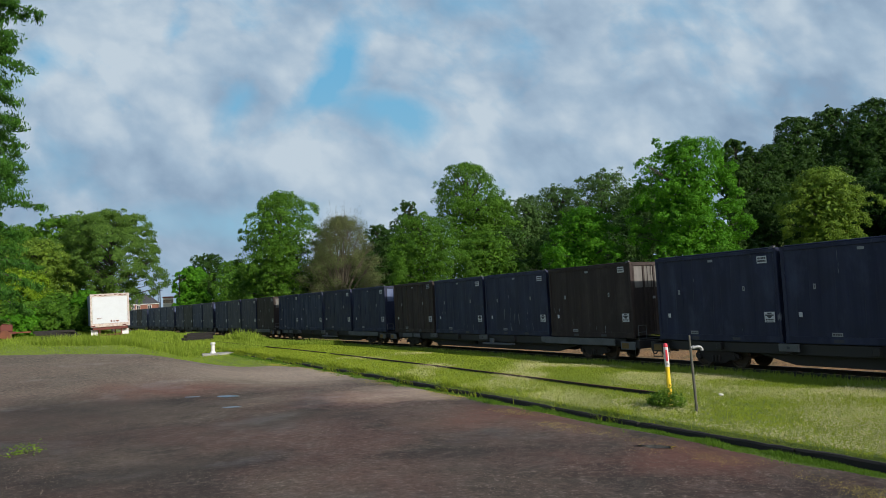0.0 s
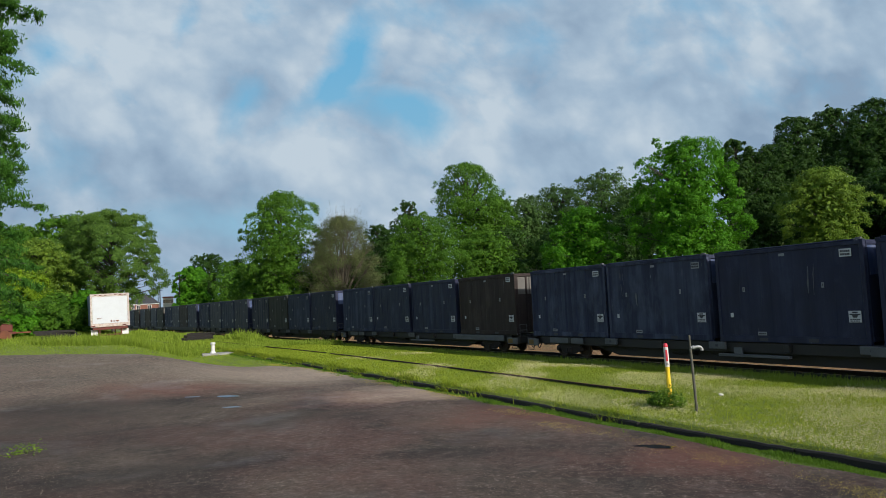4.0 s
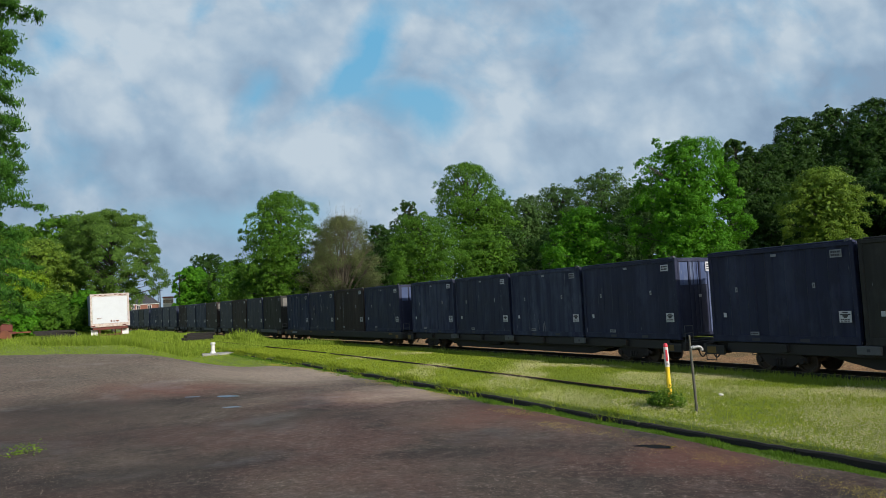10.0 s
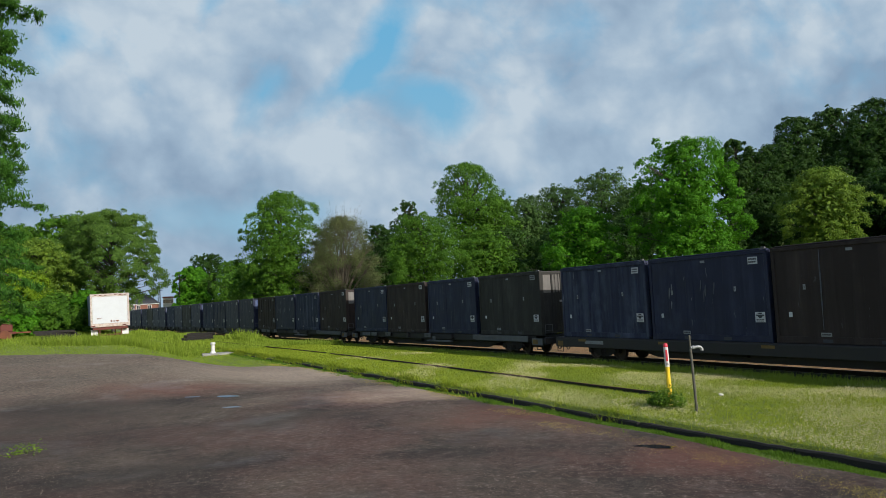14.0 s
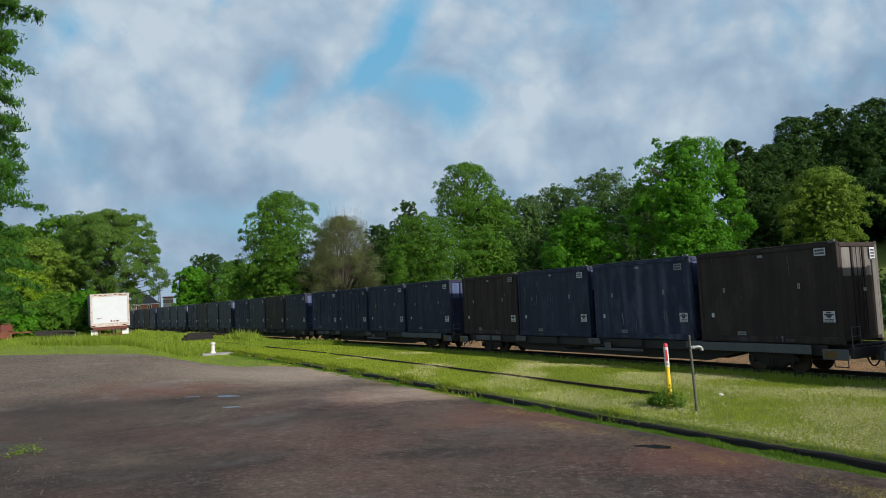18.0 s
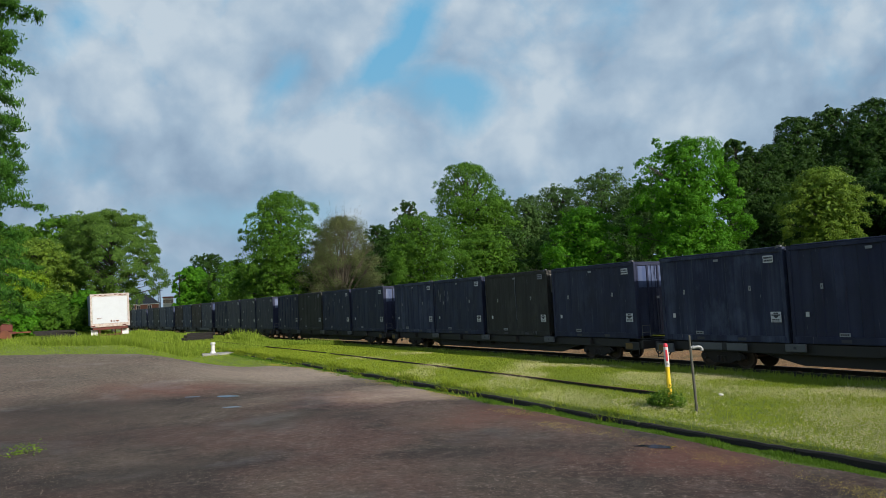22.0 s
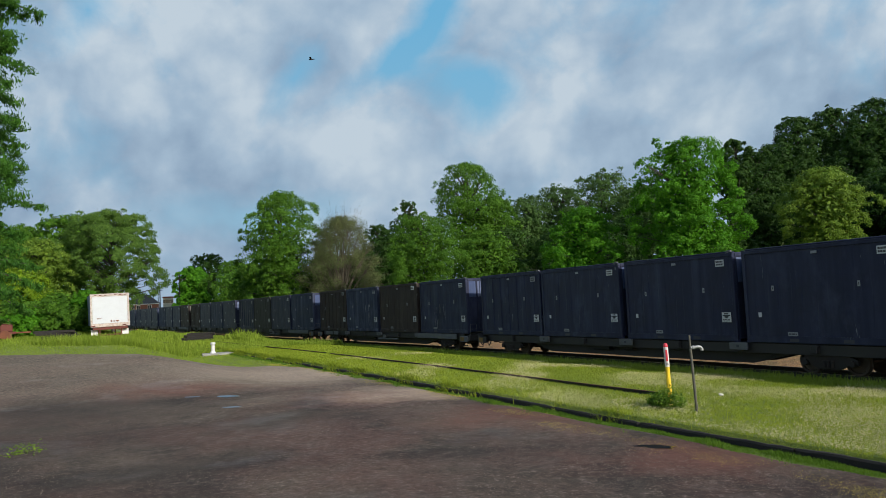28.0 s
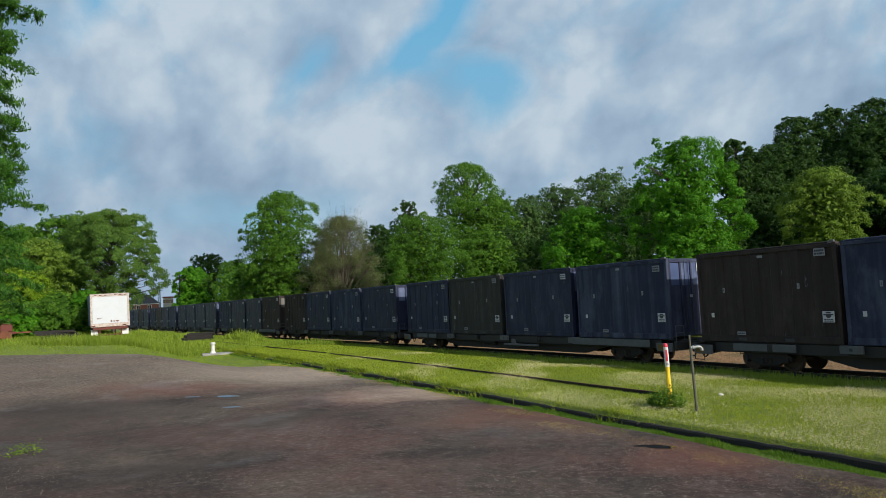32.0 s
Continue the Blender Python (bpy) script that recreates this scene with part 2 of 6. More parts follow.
# for dark-leaved trees; its colour also paints the shade between trees
LEAF_DARK = leaf_material("dark_and_shaded_green_leaves", (0.011, 0.032, 0.006), (0.042, 0.098, 0.013), 0.28)
LEAF_OLIVE = leaf_material("olive_green_leaves", (0.028, 0.064, 0.016), (0.088, 0.165, 0.036), 0.32)
LEAF_YELLOW = leaf_material("yellow_green_leaves", (0.065, 0.130, 0.006), (0.240, 0.370, 0.018), 0.4)
LEAF_GOLD = leaf_material("golden_green_leaves", (0.050, 0.106, 0.013), (0.195, 0.295, 0.035), 0.36)
LEAF_SAGE = leaf_material("sage_green_leaves", (0.036, 0.084, 0.014), (0.125, 0.225, 0.036), 0.36)
LEAF_BROWN = leaf_material("brown_green_buds", (0.062, 0.078, 0.026), (0.155, 0.185, 0.070), 0.32)
LEAF_SPRAY = leaf_material("fresh_spray_leaves", (0.018, 0.070, 0.011), (0.080, 0.205, 0.024), 0.38)
GRASS_BLADES = leaf_material("grass_blades", (0.078, 0.138, 0.008), (0.335, 0.40, 0.036), 0.35)
GRASS_TALL = leaf_material("tall_grass_blades", (0.095, 0.160, 0.012), (0.275, 0.36, 0.044), 0.36)
WEED = leaf_material("weed_leaves", (0.036, 0.086, 0.009), (0.125, 0.225, 0.02), 0.36)
CLOVER = leaf_material("clover_heads", (0.40, 0.37, 0.18), (0.59, 0.53, 0.32), 0.2)
STRAW = leaf_material("dry_straw", (0.32, 0.24, 0.05), (0.52, 0.43, 0.10), 0.2)


def ground_material():
    w = Nodes("grassy_ground")
    big = w.noise(0.12, 4, 0.6)
    mid = w.noise(1.1, 5, 0.65)
    fine = w.noise(28, 4, 0.7)
    col = w.mix(w.ramp(big, (0.35, 0.0), (0.65, 1.0)), (0.110, 0.165, 0.014), (0.190, 0.240, 0.028))
    col = w.mix(w.ramp(mid, (0.5, 0.0), (0.78, 0.6)), col, (0.17, 0.15, 0.06))
    col = w.mix(w.ramp(fine, (0.35, 0.5), (0.6, 0.0)), col, (0.035, 0.06, 0.01))
    return w.done(col, 0.95, 0.0, w.bump(fine, 0.8, 0.08))


def asphalt_material():
    """Old worn asphalt: brown-grey and reddish patches, loose light chips, damp dark areas."""
    w = Nodes("old_asphalt")
    big = w.noise(0.14, 5, 0.6, distortion=0.5)
    red = w.noise(0.2, 5, 0.6, w.mapped(1.0, (31, 7, 0)))
    mid = w.noise(1.3, 6, 0.7)
    fine = w.noise(34, 5, 0.8)
    grit = w.noise(7, 7, 0.85)
    col = w.mix(w.ramp(big, (0.41, 0.0), (0.57, 1.0)), (0.028, 0.0235, 0.0195), (0.112, 0.087, 0.066))
    col = w.mix(w.ramp(red, (0.44, 0.0), (0.60, 0.7)), col, (0.130, 0.070, 0.056))
    col = w.mix(w.ramp(mid, (0.48, 0.0), (0.76, 0.65)), col, (0.145, 0.118, 0.102))
    col = w.mix(w.ramp(mid, (0.30, 0.5), (0.46, 0.0)), col, (0.030, 0.026, 0.025))
    col = w.mix(w.ramp(fine, (0.34, 0.65), (0.55, 0.0)), col, (0.020, 0.0175, 0.017))
    col = w.mix(w.ramp(grit, (0.36, 0.60), (0.50, 0.0)), col, (0.026, 0.022, 0.020))
    col = w.mix(w.ramp(grit, (0.54, 0.0), (0.66, 0.8)), col, (0.25, 0.195, 0.16))
    along = w.add("ShaderNodeVectorMath", "DOT_PRODUCT")
    w.put(along.inputs[0], w.coords)
    w.put(along.inputs[1], (-math.sin(TH0), math.cos(TH0), 0))
    far = w.math("ADD", along.outputs["Value"], w.math("MULTIPLY", w.math("SUBTRACT", w.noise(0.16, 5, 0.6, w.mapped(1.0, (3, 19, 0))), 0.5), 26.0))
    far = w.ramp(w.math("DIVIDE", far, 60.0), (0.44, 0.0), (0.58, 1.0))
    gravel = w.mix(w.ramp(grit, (0.38, 0.0), (0.62, 1.0)), (0.080, 0.066, 0.050), (0.36, 0.290, 0.215))
    col = w.mix(w.math("MULTIPLY", far, 0.5), col, gravel)
    across = w.add("ShaderNodeVectorMath", "DOT_PRODUCT")
    w.put(across.inputs[0], w.coords)
    w.put(across.inputs[1], (math.cos(TH0), math.sin(TH0), 0))
    wet = w.math("ADD", across.outputs["Value"], w.math("MULTIPLY", w.math("SUBTRACT", w.noise(0.22, 5, 0.6, w.mapped(1.0, (8, 4, 0))), 0.5), 22.0))
    wet = w.math("MULTIPLY", w.ramp(w.math("ADD", w.math("DIVIDE", wet, 40.0), 0.5), (0.46, 1.0), (0.60, 0.0)), w.math("SUBTRACT", 1.0, w.math("MULTIPLY", far, 0.8)))
    col = w.mix(w.math("MULTIPLY", wet, 0.45), col, (0.030, 0.026, 0.023))
    # stains with places of their own: rust-red earth, pale spilled gravel, dark oil and damp
    wob = w.add("ShaderNodeVectorMath", "SUBTRACT")
    w.put(wob.inputs[0], w.noise(0.45, 5, 0.65, out=1))
    w.put(wob.inputs[1], (0.5, 0.5, 0.5))
    far_wob = w.add("ShaderNodeVectorMath", "SCALE")
    w.put(far_wob.inputs[0], wob.outputs[0])
    w.put(far_wob.inputs["Scale"], 6.0)
    bent = w.add("ShaderNodeVectorMath", "ADD")
    w.put(bent.inputs[0], w.coords)
    w.put(bent.inputs[1], far_wob.outputs[0])

    def stain(x, y, rx, ry):
        m = w.add("ShaderNodeMapping")
        m.vector_type = "TEXTURE"
        w.put(m.inputs["Vector"], bent.outputs[0])
        w.put(m.inputs["Location"], (x, y, 0))
        w.put(m.inputs["Scale"], (rx, ry, 4.0))
        ln = w.add("ShaderNodeVectorMath", "LENGTH")
        w.put(ln.inputs[0], m.outputs[0])
        return w.ramp(w.math("MULTIPLY", ln.outputs["Value"], 0.6), (0.15, 1.0), (0.85, 0.0))

    for shade, amount, spots in (((0.030, 0.026, 0.023), 0.6, ((-12.7, 25.5, 4.4, 3.2), (-4.2, 22.8, 3.0, 1.7), (-6.0, 16.5, 2.4, 2.0), (1.3, 16.8, 2.0, 1.6), (-14.0, 20.0, 4.0, 3.0))),
                                 ((0.150, 0.062, 0.045), 0.75, ((-11.4, 30.0, 3.3, 2.2), (2.2, 21.7, 3.0, 2.3), (5.2, 15.6, 2.2, 1.6), (-3.0, 27.5, 3.0, 1.5))),
                                 ((0.42, 0.33, 0.25), 0.85, ((-6.9, 38.2, 6.6, 5.6), (-0.8, 28.0, 3.3, 2.0)))):
        patch = None
        for spot in spots:
            one = stain(*spot)
            patch = one if patch is None else w.math("MAXIMUM", patch, one)
        patch = w.math("MULTIPLY", patch, w.ramp(grit, (0.36, 0.45), (0.60, 1.0)))
        col = w.mix(w.math("MULTIPLY", patch, amount), col, shade)
    chips = None
    for scale, edge, patch in ((9.0, 0.13, 0.5), (17.0, 0.22, 0.9), (30.0, 0.30, 0.35)):
        v = w.add("ShaderNodeTexVoronoi")
        w.put(v.inputs["Vector"], w.coords)
        w.put(v.inputs["Scale"], scale)
        c = w.math("MULTIPLY", w.ramp(v.outputs["Distance"], (edge * 0.6, 1.0), (edge, 0.0)), w.ramp(w.noise(patch, 4, 0.6, w.mapped(1.0, (5 + scale, 3, 0))), (0.45, 0.0), (0.58, 0.9)))
        chips = c if chips is None else w.math("MAXIMUM", chips, c)
    col = w.mix(w.math("MULTIPLY", chips, 0.75), col, (0.21, 0.165, 0.13))
    damp = w.ramp(w.noise(0.26, 4, 0.6, w.mapped(1.0, (11, 2, 0))), (0.34, 0.55), (0.46, 0.92))
    return w.done(col, damp, 0.0, w.bump(w.math("ADD", fine, chips), 0.7, 0.014), Specular_IOR_Level=0.16)


def ballast_material():
    w = Nodes("tan_ballast")
    v = w.add("ShaderNodeTexVoronoi")
    w.put(v.inputs["Vector"], w.coords)
    w.put(v.inputs["Scale"], 13.0)
    big = w.noise(0.7, 5, 0.65)
    sep = w.add("ShaderNodeSeparateColor")
    w.put(sep.inputs[0], v.outputs["Color"])
    col = w.mix(sep.outputs[0], (0.28, 0.145, 0.052), (0.48, 0.285, 0.125))
    col = w.mix(w.ramp(v.outputs["Distance"], (0.40, 0.0), (0.75, 0.6)), col, (0.09, 0.05, 0.025))
    col = w.mix(w.ramp(big, (0.48, 0.0), (0.64, 0.6)), col, (0.085, 0.080, 0.024))
    return w.done(col, 0.95, 0.0, w.bump(v.outputs["Distance"], 1.0, 0.12))


GROUND, ASPHALT, BALLAST = ground_material(), asphalt_material(), ballast_material()
PUDDLE = Nodes("still_water").done((0.02, 0.018, 0.016), 0.09, 0.0)

# ---------------------------------------------------------------- cloud layer
CLOUD_H = 120.0


def cloud_material():
    """Broken cloud over blue, laid out on the layer by X/Y and H/Y so that its far parts are not drawn out into streaks."""
    w = Nodes("cloud_layer")
    sep = w.add("ShaderNodeSeparateXYZ")
    w.put(sep.inputs[0], w.coords)
    u = w.math("DIVIDE", sep.outputs[0], sep.outputs[1])
    e = w.math("DIVIDE", CLOUD_H, sep.outputs[1])
    comb = w.add("ShaderNodeCombineXYZ")
    w.put(comb.inputs[0], u)
    w.put(comb.inputs[1], e)
    uv = comb.outputs[0]
    lean = w.add("ShaderNodeCombineXYZ")
    w.put(lean.inputs[0], w.math("ADD", u, w.math("MULTIPLY", e, 0.30)))
    w.put(lean.inputs[1], e)
    leant = w.add("ShaderNodeVectorMath", "ADD")
    w.put(leant.inputs[0], lean.outputs[0])
    warp = w.add("ShaderNodeVectorMath", "SUBTRACT")
    w.put(warp.inputs[0], w.noise(4.0, 3, 0.5, uv, 1))
    w.put(warp.inputs[1], (0.5, 0.5, 0.5))
    sway = w.add("ShaderNodeVectorMath", "SCALE")
    w.put(sway.inputs[0], warp.outputs[0])
    w.put(sway.inputs["Scale"], 0.10)
    bent = w.add("ShaderNodeVectorMath", "ADD")
    w.put(bent.inputs[0], uv)
    w.put(bent.inputs[1], sway.outputs[0])
    bent = bent.outputs[0]
    w.put(leant.inputs[1], sway.outputs[0])
    leant, lean = leant.outputs[0], lean.outputs[0]
    base = w.noise(3.4, 7, 0.54, w.mapped((1.0, 1.12, 1.0), (3.1, 1.7, 0.0), lean))
    soft = w.noise(9.0, 8, 0.61, w.mapped((1.0, 1.12, 1.0), (0.4, 5.2, 0.0), leant))
    dens = w.math("ADD", w.math("MULTIPLY", base, 0.50), w.math("ADD", 0.06, w.math("MULTIPLY", soft, 0.52)))

    def gap(cu, ce, ru, re, turn, depth):
        m = w.add("ShaderNodeMapping")
        m.vector_type = "TEXTURE"
        w.put(m.inputs["Vector"], bent)
        w.put(m.inputs["Location"], (cu, ce, 0))
        w.put(m.inputs["Rotation"], (0, 0, radians(turn)))
        w.put(m.inputs["Scale"], (ru, re, 1))
        ln = w.add("ShaderNodeVectorMath", "LENGTH")
        w.put(ln.inputs[0], m.outputs[0])
        return w.math("MULTIPLY", w.ramp(w.math("MULTIPLY", ln.outputs["Value"], 0.6), (0.0, 1.0), (0.45, 0.55), (1.0, 0.0)), depth)

    for g in GAPS:
        dens = w.math("SUBTRACT", dens, gap(*g))
    cover = w.ramp(dens, (0.27, 0.0), (0.43, 0.55), (0.56, 1.0))
    shade = w.noise(5.2, 8, 0.56, w.mapped((1.0, 1.12, 1.0), (7.7, 2.9, 0.0), lean))
    puff = w.add("ShaderNodeTexVoronoi")
    puff.feature = "SMOOTH_F1"
    w.put(puff.inputs["Vector"], w.mapped((1.0, 1.1, 1.0), (2.2, 0.6, 0.0), leant))
    w.put(puff.inputs["Scale"], 13.0)
    w.put(puff.inputs["Smoothness"], 0.55)
    w.put(puff.inputs["Detail"], 2.0)
    w.put(puff.inputs["Roughness"], 0.5)
    puff = w.math("SUBTRACT", 0.88, puff.outputs["Distance"])
    shade = w.math("ADD", w.math("MULTIPLY", shade, 0.75), w.math("MULTIPLY", soft, 0.28))
    shade = w.math("ADD", shade, w.math("MULTIPLY", puff, 0.25))
    for g in PUFFS + SHADES:
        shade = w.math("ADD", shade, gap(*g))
    cloud = w.ramp(shade, (0.35, (0.250, 0.355, 0.488)), (0.52, (0.355, 0.475, 0.605)), (0.69, (0.525, 0.622, 0.71)))
    blue = w.ramp(e, (0.05, (0.30, 0.50, 0.64)), (0.35, (0.155, 0.43, 0.67)))
    col = w.mix(cover, blue, cloud)
    em = w.add("ShaderNodeEmission")
    w.put(em.inputs["Color"], col)
    w.put(em.inputs["Strength"], 1.0)
    w.tree.links.new(em.outputs[0], w.out.inputs["Surface"])
    return w.mat


# middle (u, e), half sizes, turn, depth of the openings in the cloud, of its bright tops and of its grey undersides
GAPS = [(-0.132, 0.344, 0.030, 0.058, -15, 0.34), (-0.066, 0.258, 0.058, 0.023, -15, 0.34), (-0.179, 0.288, 0.054, 0.020, 35, 0.26), (-0.020, 0.409, 0.054, 0.031, 0, 0.14),
        (0.068, 0.423, 0.039, 0.017, 0, 0.14), (-0.367, 0.392, 0.017, 0.050, -15, 0.16), (-0.288, 0.277, 0.017, 0.035, -25, 0.18), (-0.542, 0.359, 0.020, 0.039, -35, 0.20),
        (-0.337, 0.129, 0.085, 0.026, 0, 0.20), (-0.189, 0.121, 0.054, 0.023, 0, 0.18), (0.128, 0.348, 0.031, 0.062, 0, 0.12), (0.271, 0.221, 0.047, 0.031, 0, 0.08)]
PUFFS = [(-0.535, 0.309, 0.070, 0.054, 0, 0.10), (-0.427, 0.354, 0.093, 0.085, -20, 0.10), (-0.268, 0.388, 0.070, 0.054, 0, 0.09), (-0.173, 0.362, 0.031, 0.047, -20, 0.08),
         (0.074, 0.371, 0.047, 0.062, 0, 0.08), (-0.039, 0.339, 0.070, 0.047, 0, 0.06), (-0.217, 0.224, 0.070, 0.054, 0, 0.08), (0.020, 0.229, 0.093, 0.035, 10, 0.10),
         (0.134, 0.231, 0.023, 0.023, 0, 0.10), (0.329, 0.384, 0.202, 0.062, 0, 0.08), (0.350, 0.279, 0.093, 0.047, 20, 0.07), (-0.124, 0.166, 0.085, 0.039, 0, 0.04)]
SHADES = [(-0.383, 0.179, 0.218, 0.047, 0, -0.09), (0.109, 0.211, 0.031, 0.020, 0, -0.12), (0.187, 0.258, 0.070, 0.085, 0, -0.07),
          (0.415, 0.255, 0.155, 0.054, 0, -0.06), (-0.564, 0.187, 0.093, 0.047, 0, -0.06), (-0.045, 0.195, 0.093, 0.031, 0, -0.05)]


def sky_layer():
    xs = [-1.05 + 2.1 * i / 24 for i in range(25)]
    ys = [105, 150, 210, 300, 420, 600, 900, 1300, 1900, 2600, 3400, 4000, 4500]
    verts = [(x * (y + 250), y, CLOUD_H) for y in ys for x in xs] + [(x * 4800, 4550, -30) for x in xs]
    n = len(xs)
    faces = [(r * n + c, r * n + c + 1, (r + 1) * n + c + 1, (r + 1) * n + c) for r in range(len(ys)) for c in range(n - 1)]
    ob = quick_mesh("cloud_backdrop", verts, faces, cloud_material())
    tagged(ob, "drifting broken white and grey clouds with blue gaps", "sky", kind="structure")
    return ob


clouds = sky_layer()

# ---------------------------------------------------------------- ground, yard, line
def strip_values(*spans):
    out = []
    for lo, hi, step in spans:
        n = max(1, round((hi - lo) / step))
        out += [lo + (hi - lo) * i / n for i in range(n)]
    return out + [spans[-1][1]]


def ground_sheet():
    ss = strip_values((-3000, -300, 900), (-300, -60, 60), (-60, 0, 6), (0, 90, 1.5), (90, 260, 8), (260, 700, 60), (700, 3500, 700))
    aa = strip_values((-3000, -400, 650), (-400, -130, 45), (-130, -12, 6), (-12, -4, 1.0), (-4, KERB_A - 0.15, 0.53)) + [KERB_A - 0.12, KERB_A - 0.02] + strip_values((KERB_A + 0.3, 30, 0.9), (30, 120, 10), (120, 600, 120), (600, 3000, 800))
    verts, n = [], len(aa)
    for s in ss:
        for a in aa:
            verts.append(place(s, a, ground_z(s, a)))
    faces = [(r * n + c, (r + 1) * n + c, (r + 1) * n + c + 1, r * n + c + 1) for r in range(len(ss) - 1) for c in range(n - 1)]
    ob = quick_mesh("ground", [tuple(v) for v in verts], faces, GROUND, flat=False)
    return tagged(ob, "uneven mown grass and clover on bare soil", "ground", kind="structure")


def road_edges(s):
    """Nearest and farthest a of the asphalt at s."""
    near = KERB_A + 0.50 - 0.1 * smooth(s, 12, 23) + 0.20 * noise.noise((s * 0.35, 0, 0)) + 0.15 * noise.noise((s * 1.7, 5, 0))
    near += float(np.interp(s, (38, 41, 43, 44.2, 45.3, 46.8, 49, 60), (0, 0.0, 0.8, 3.0, 6.0, 8.5, 11.5, 30.5)))
    return min(near, 45.9), 46.0


def road_sheet():
    ss = strip_values((-40, 0, 4), (0, 42, 0.5), (42, 60, 0.3))
    verts, faces, m = [], [], 34
    for s in ss:
        near, far = road_edges(s)
        for i in range(m + 1):
            f = i / m
            a = near + (far - near) * f ** 1.7
            verts.append(tuple(place(s, a, ground_z(s, a) + 0.025 - 0.02 * (i == 0))))
    n = m + 1
    faces = [(r * n + c, (r + 1) * n + c, (r + 1) * n + c + 1, r * n + c + 1) for r in range(len(ss) - 1) for c in range(m)]
    ob = quick_mesh("road", verts, faces, ASPHALT, flat=False)
    return tagged(ob, "old cracked dark asphalt yard with loose chips", "asphalt yard", kind="structure")


ground = ground_sheet()
road = road_sheet()


def puddle(x, y, rx, ry, turn, label):
    rng = random.Random(int(x * 97 + y * 31))
    bm = bmesh.new()
    vs = []
    for i in range(22):
        ang = 6.28319 * i / 22
        k = 1 + 0.22 * rng.uniform(-1, 1)
        vs.append(bm.verts.new((rx * k * math.cos(ang), ry * k * math.sin(ang), 0)))
    bm.faces.new(vs)
    me = bpy.data.meshes.new("puddle")
    bm.to_mesh(me)
    bm.free()
    me.materials.append(PUDDLE)
    ob = new("puddle", me)
    s, a = plan(x, y)
    e = 0.5
    gx = (ground_z(*plan(x + e, y)) - ground_z(*plan(x - e, y))) / (2 * e)
    gy = (ground_z(*plan(x, y + e)) - ground_z(*plan(x, y - e))) / (2 * e)
    ob.matrix_basis = Matrix.Translation((x, y, ground_z(s, a) + 0.034)) @ pose(0, 0, 0, math.degrees(gy), -math.degrees(gx), turn)
    return tagged(ob, label, "puddle", "puddles on the asphalt", "structure")


puddle(4.5, 16.45, 0.44, 0.17, -28, "small dark rain puddle on the asphalt")
puddle(-8.45, 28.1, 0.42, 0.26, 5, "bright rain puddle on worn asphalt")
puddle(-7.6, 25.6, 0.30, 0.16, 5, "bright rain puddle on worn asphalt")
puddle(-9.8, 28.0, 0.32, 0.12, 5, "shallow rain puddle on worn asphalt")


def timber(length, half, z0, z1, rng):
    """A rotting square timber with worn, uneven edges."""
    bm = bmesh.new()
    rings, n = [], 14
    for i in range(n + 1):
        x = length * (i / n - 0.5)
        drop = 0.03 if i in (0, n) else rng.uniform(0.0, 0.022)
        dip = rng.uniform(0.0, 0.02)
        outline = ((-half, z0), (-half + rng.uniform(-0.01, 0.012), z1 - 0.035 - drop), (-half + 0.03, z1 - drop), (half - 0.03, z1 - dip), (half + rng.uniform(-0.012, 0.008), z1 - 0.04 - dip), (half, z0))
        rings.append([bm.verts.new((x + rng.uniform(-0.03, 0.03), y, z)) for y, z in outline])
    for a, b in zip(rings, rings[1:]):
        for i in range(6):
            bm.faces.new((a[i], b[i], b[(i + 1) % 6], a[(i + 1) % 6]))
    bm.faces.new(rings[0])
    bm.faces.new(rings[-1][::-1])
    bmesh.ops.recalc_face_normals(bm, faces=bm.faces[:])
    return bm


def kerb_line():
    """Weathered black timbers laid end to end along the edge of the grass."""
    root = thing("kerb", "weathered black timber kerb between grass and asphalt", "kerb", kind="structure")
    s = 2.0
    rng = random.Random(4)
    while s < 62:
        ln = rng.uniform(3.2, 4.6)
        p, q = place(s, KERB_A + rng.uniform(-0.03, 0.03), 0), place(s + ln - 0.06, KERB_A + rng.uniform(-0.03, 0.03), 0)
        mid, way = (p + q) / 2, q - p
        gz = ground_z(s + ln / 2, KERB_A + 0.4)
        bm = timber(way.length, 0.07, -0.08, 0.19 - 0.04 * smooth(s, 20, 40) + rng.uniform(-0.05, 0.02), rng)
        ob = part("kerb_timber", bm, WOOD_DARK, root)
        ob.matrix_basis = Matrix.Translation((mid.x, mid.y, gz)) @ pose(0, 0, 0, rng.uniform(-2, 2), rng.uniform(-0.4, 0.4), math.degrees(math.atan2(way.y, way.x)))
        s += ln
    return root


kerb_line()


def rail_profile(bm, pts, head_z, mat_i=0):
    """A rail with foot, web and head swept along points."""
    prof = [(-0.07, -0.17), (0.07, -0.17), (0.07, -0.155), (0.012, -0.13), (0.012, -0.045), (0.036, -0.035), (0.036, -0.004), (0.028, 0.0), (-0.028, 0.0), (-0.036, -0.004), (-0.036, -0.035), (-0.012, -0.045), (-0.012, -0.13), (-0.07, -0.155)]
    rings = []
    for i, p in enumerate(pts):
        d = (pts[min(i + 1, len(pts) - 1)] - pts[max(i - 1, 0)]).normalized()
        side = Vector((-d.y, d.x, 0))
        rings.append([bm.verts.new(Vector((p.x, p.y, head_z + p.z)) + side * u + Vector((0, 0, v))) for u, v in prof])
    k = len(prof)
    for a, b in zip(rings, rings[1:]):
        for j in range(k):
            f = bm.faces.new((a[j], b[j], b[(j + 1) % k], a[(j + 1) % k]))
            f.material_index = 1 if j == 7 else mat_i
    return bm


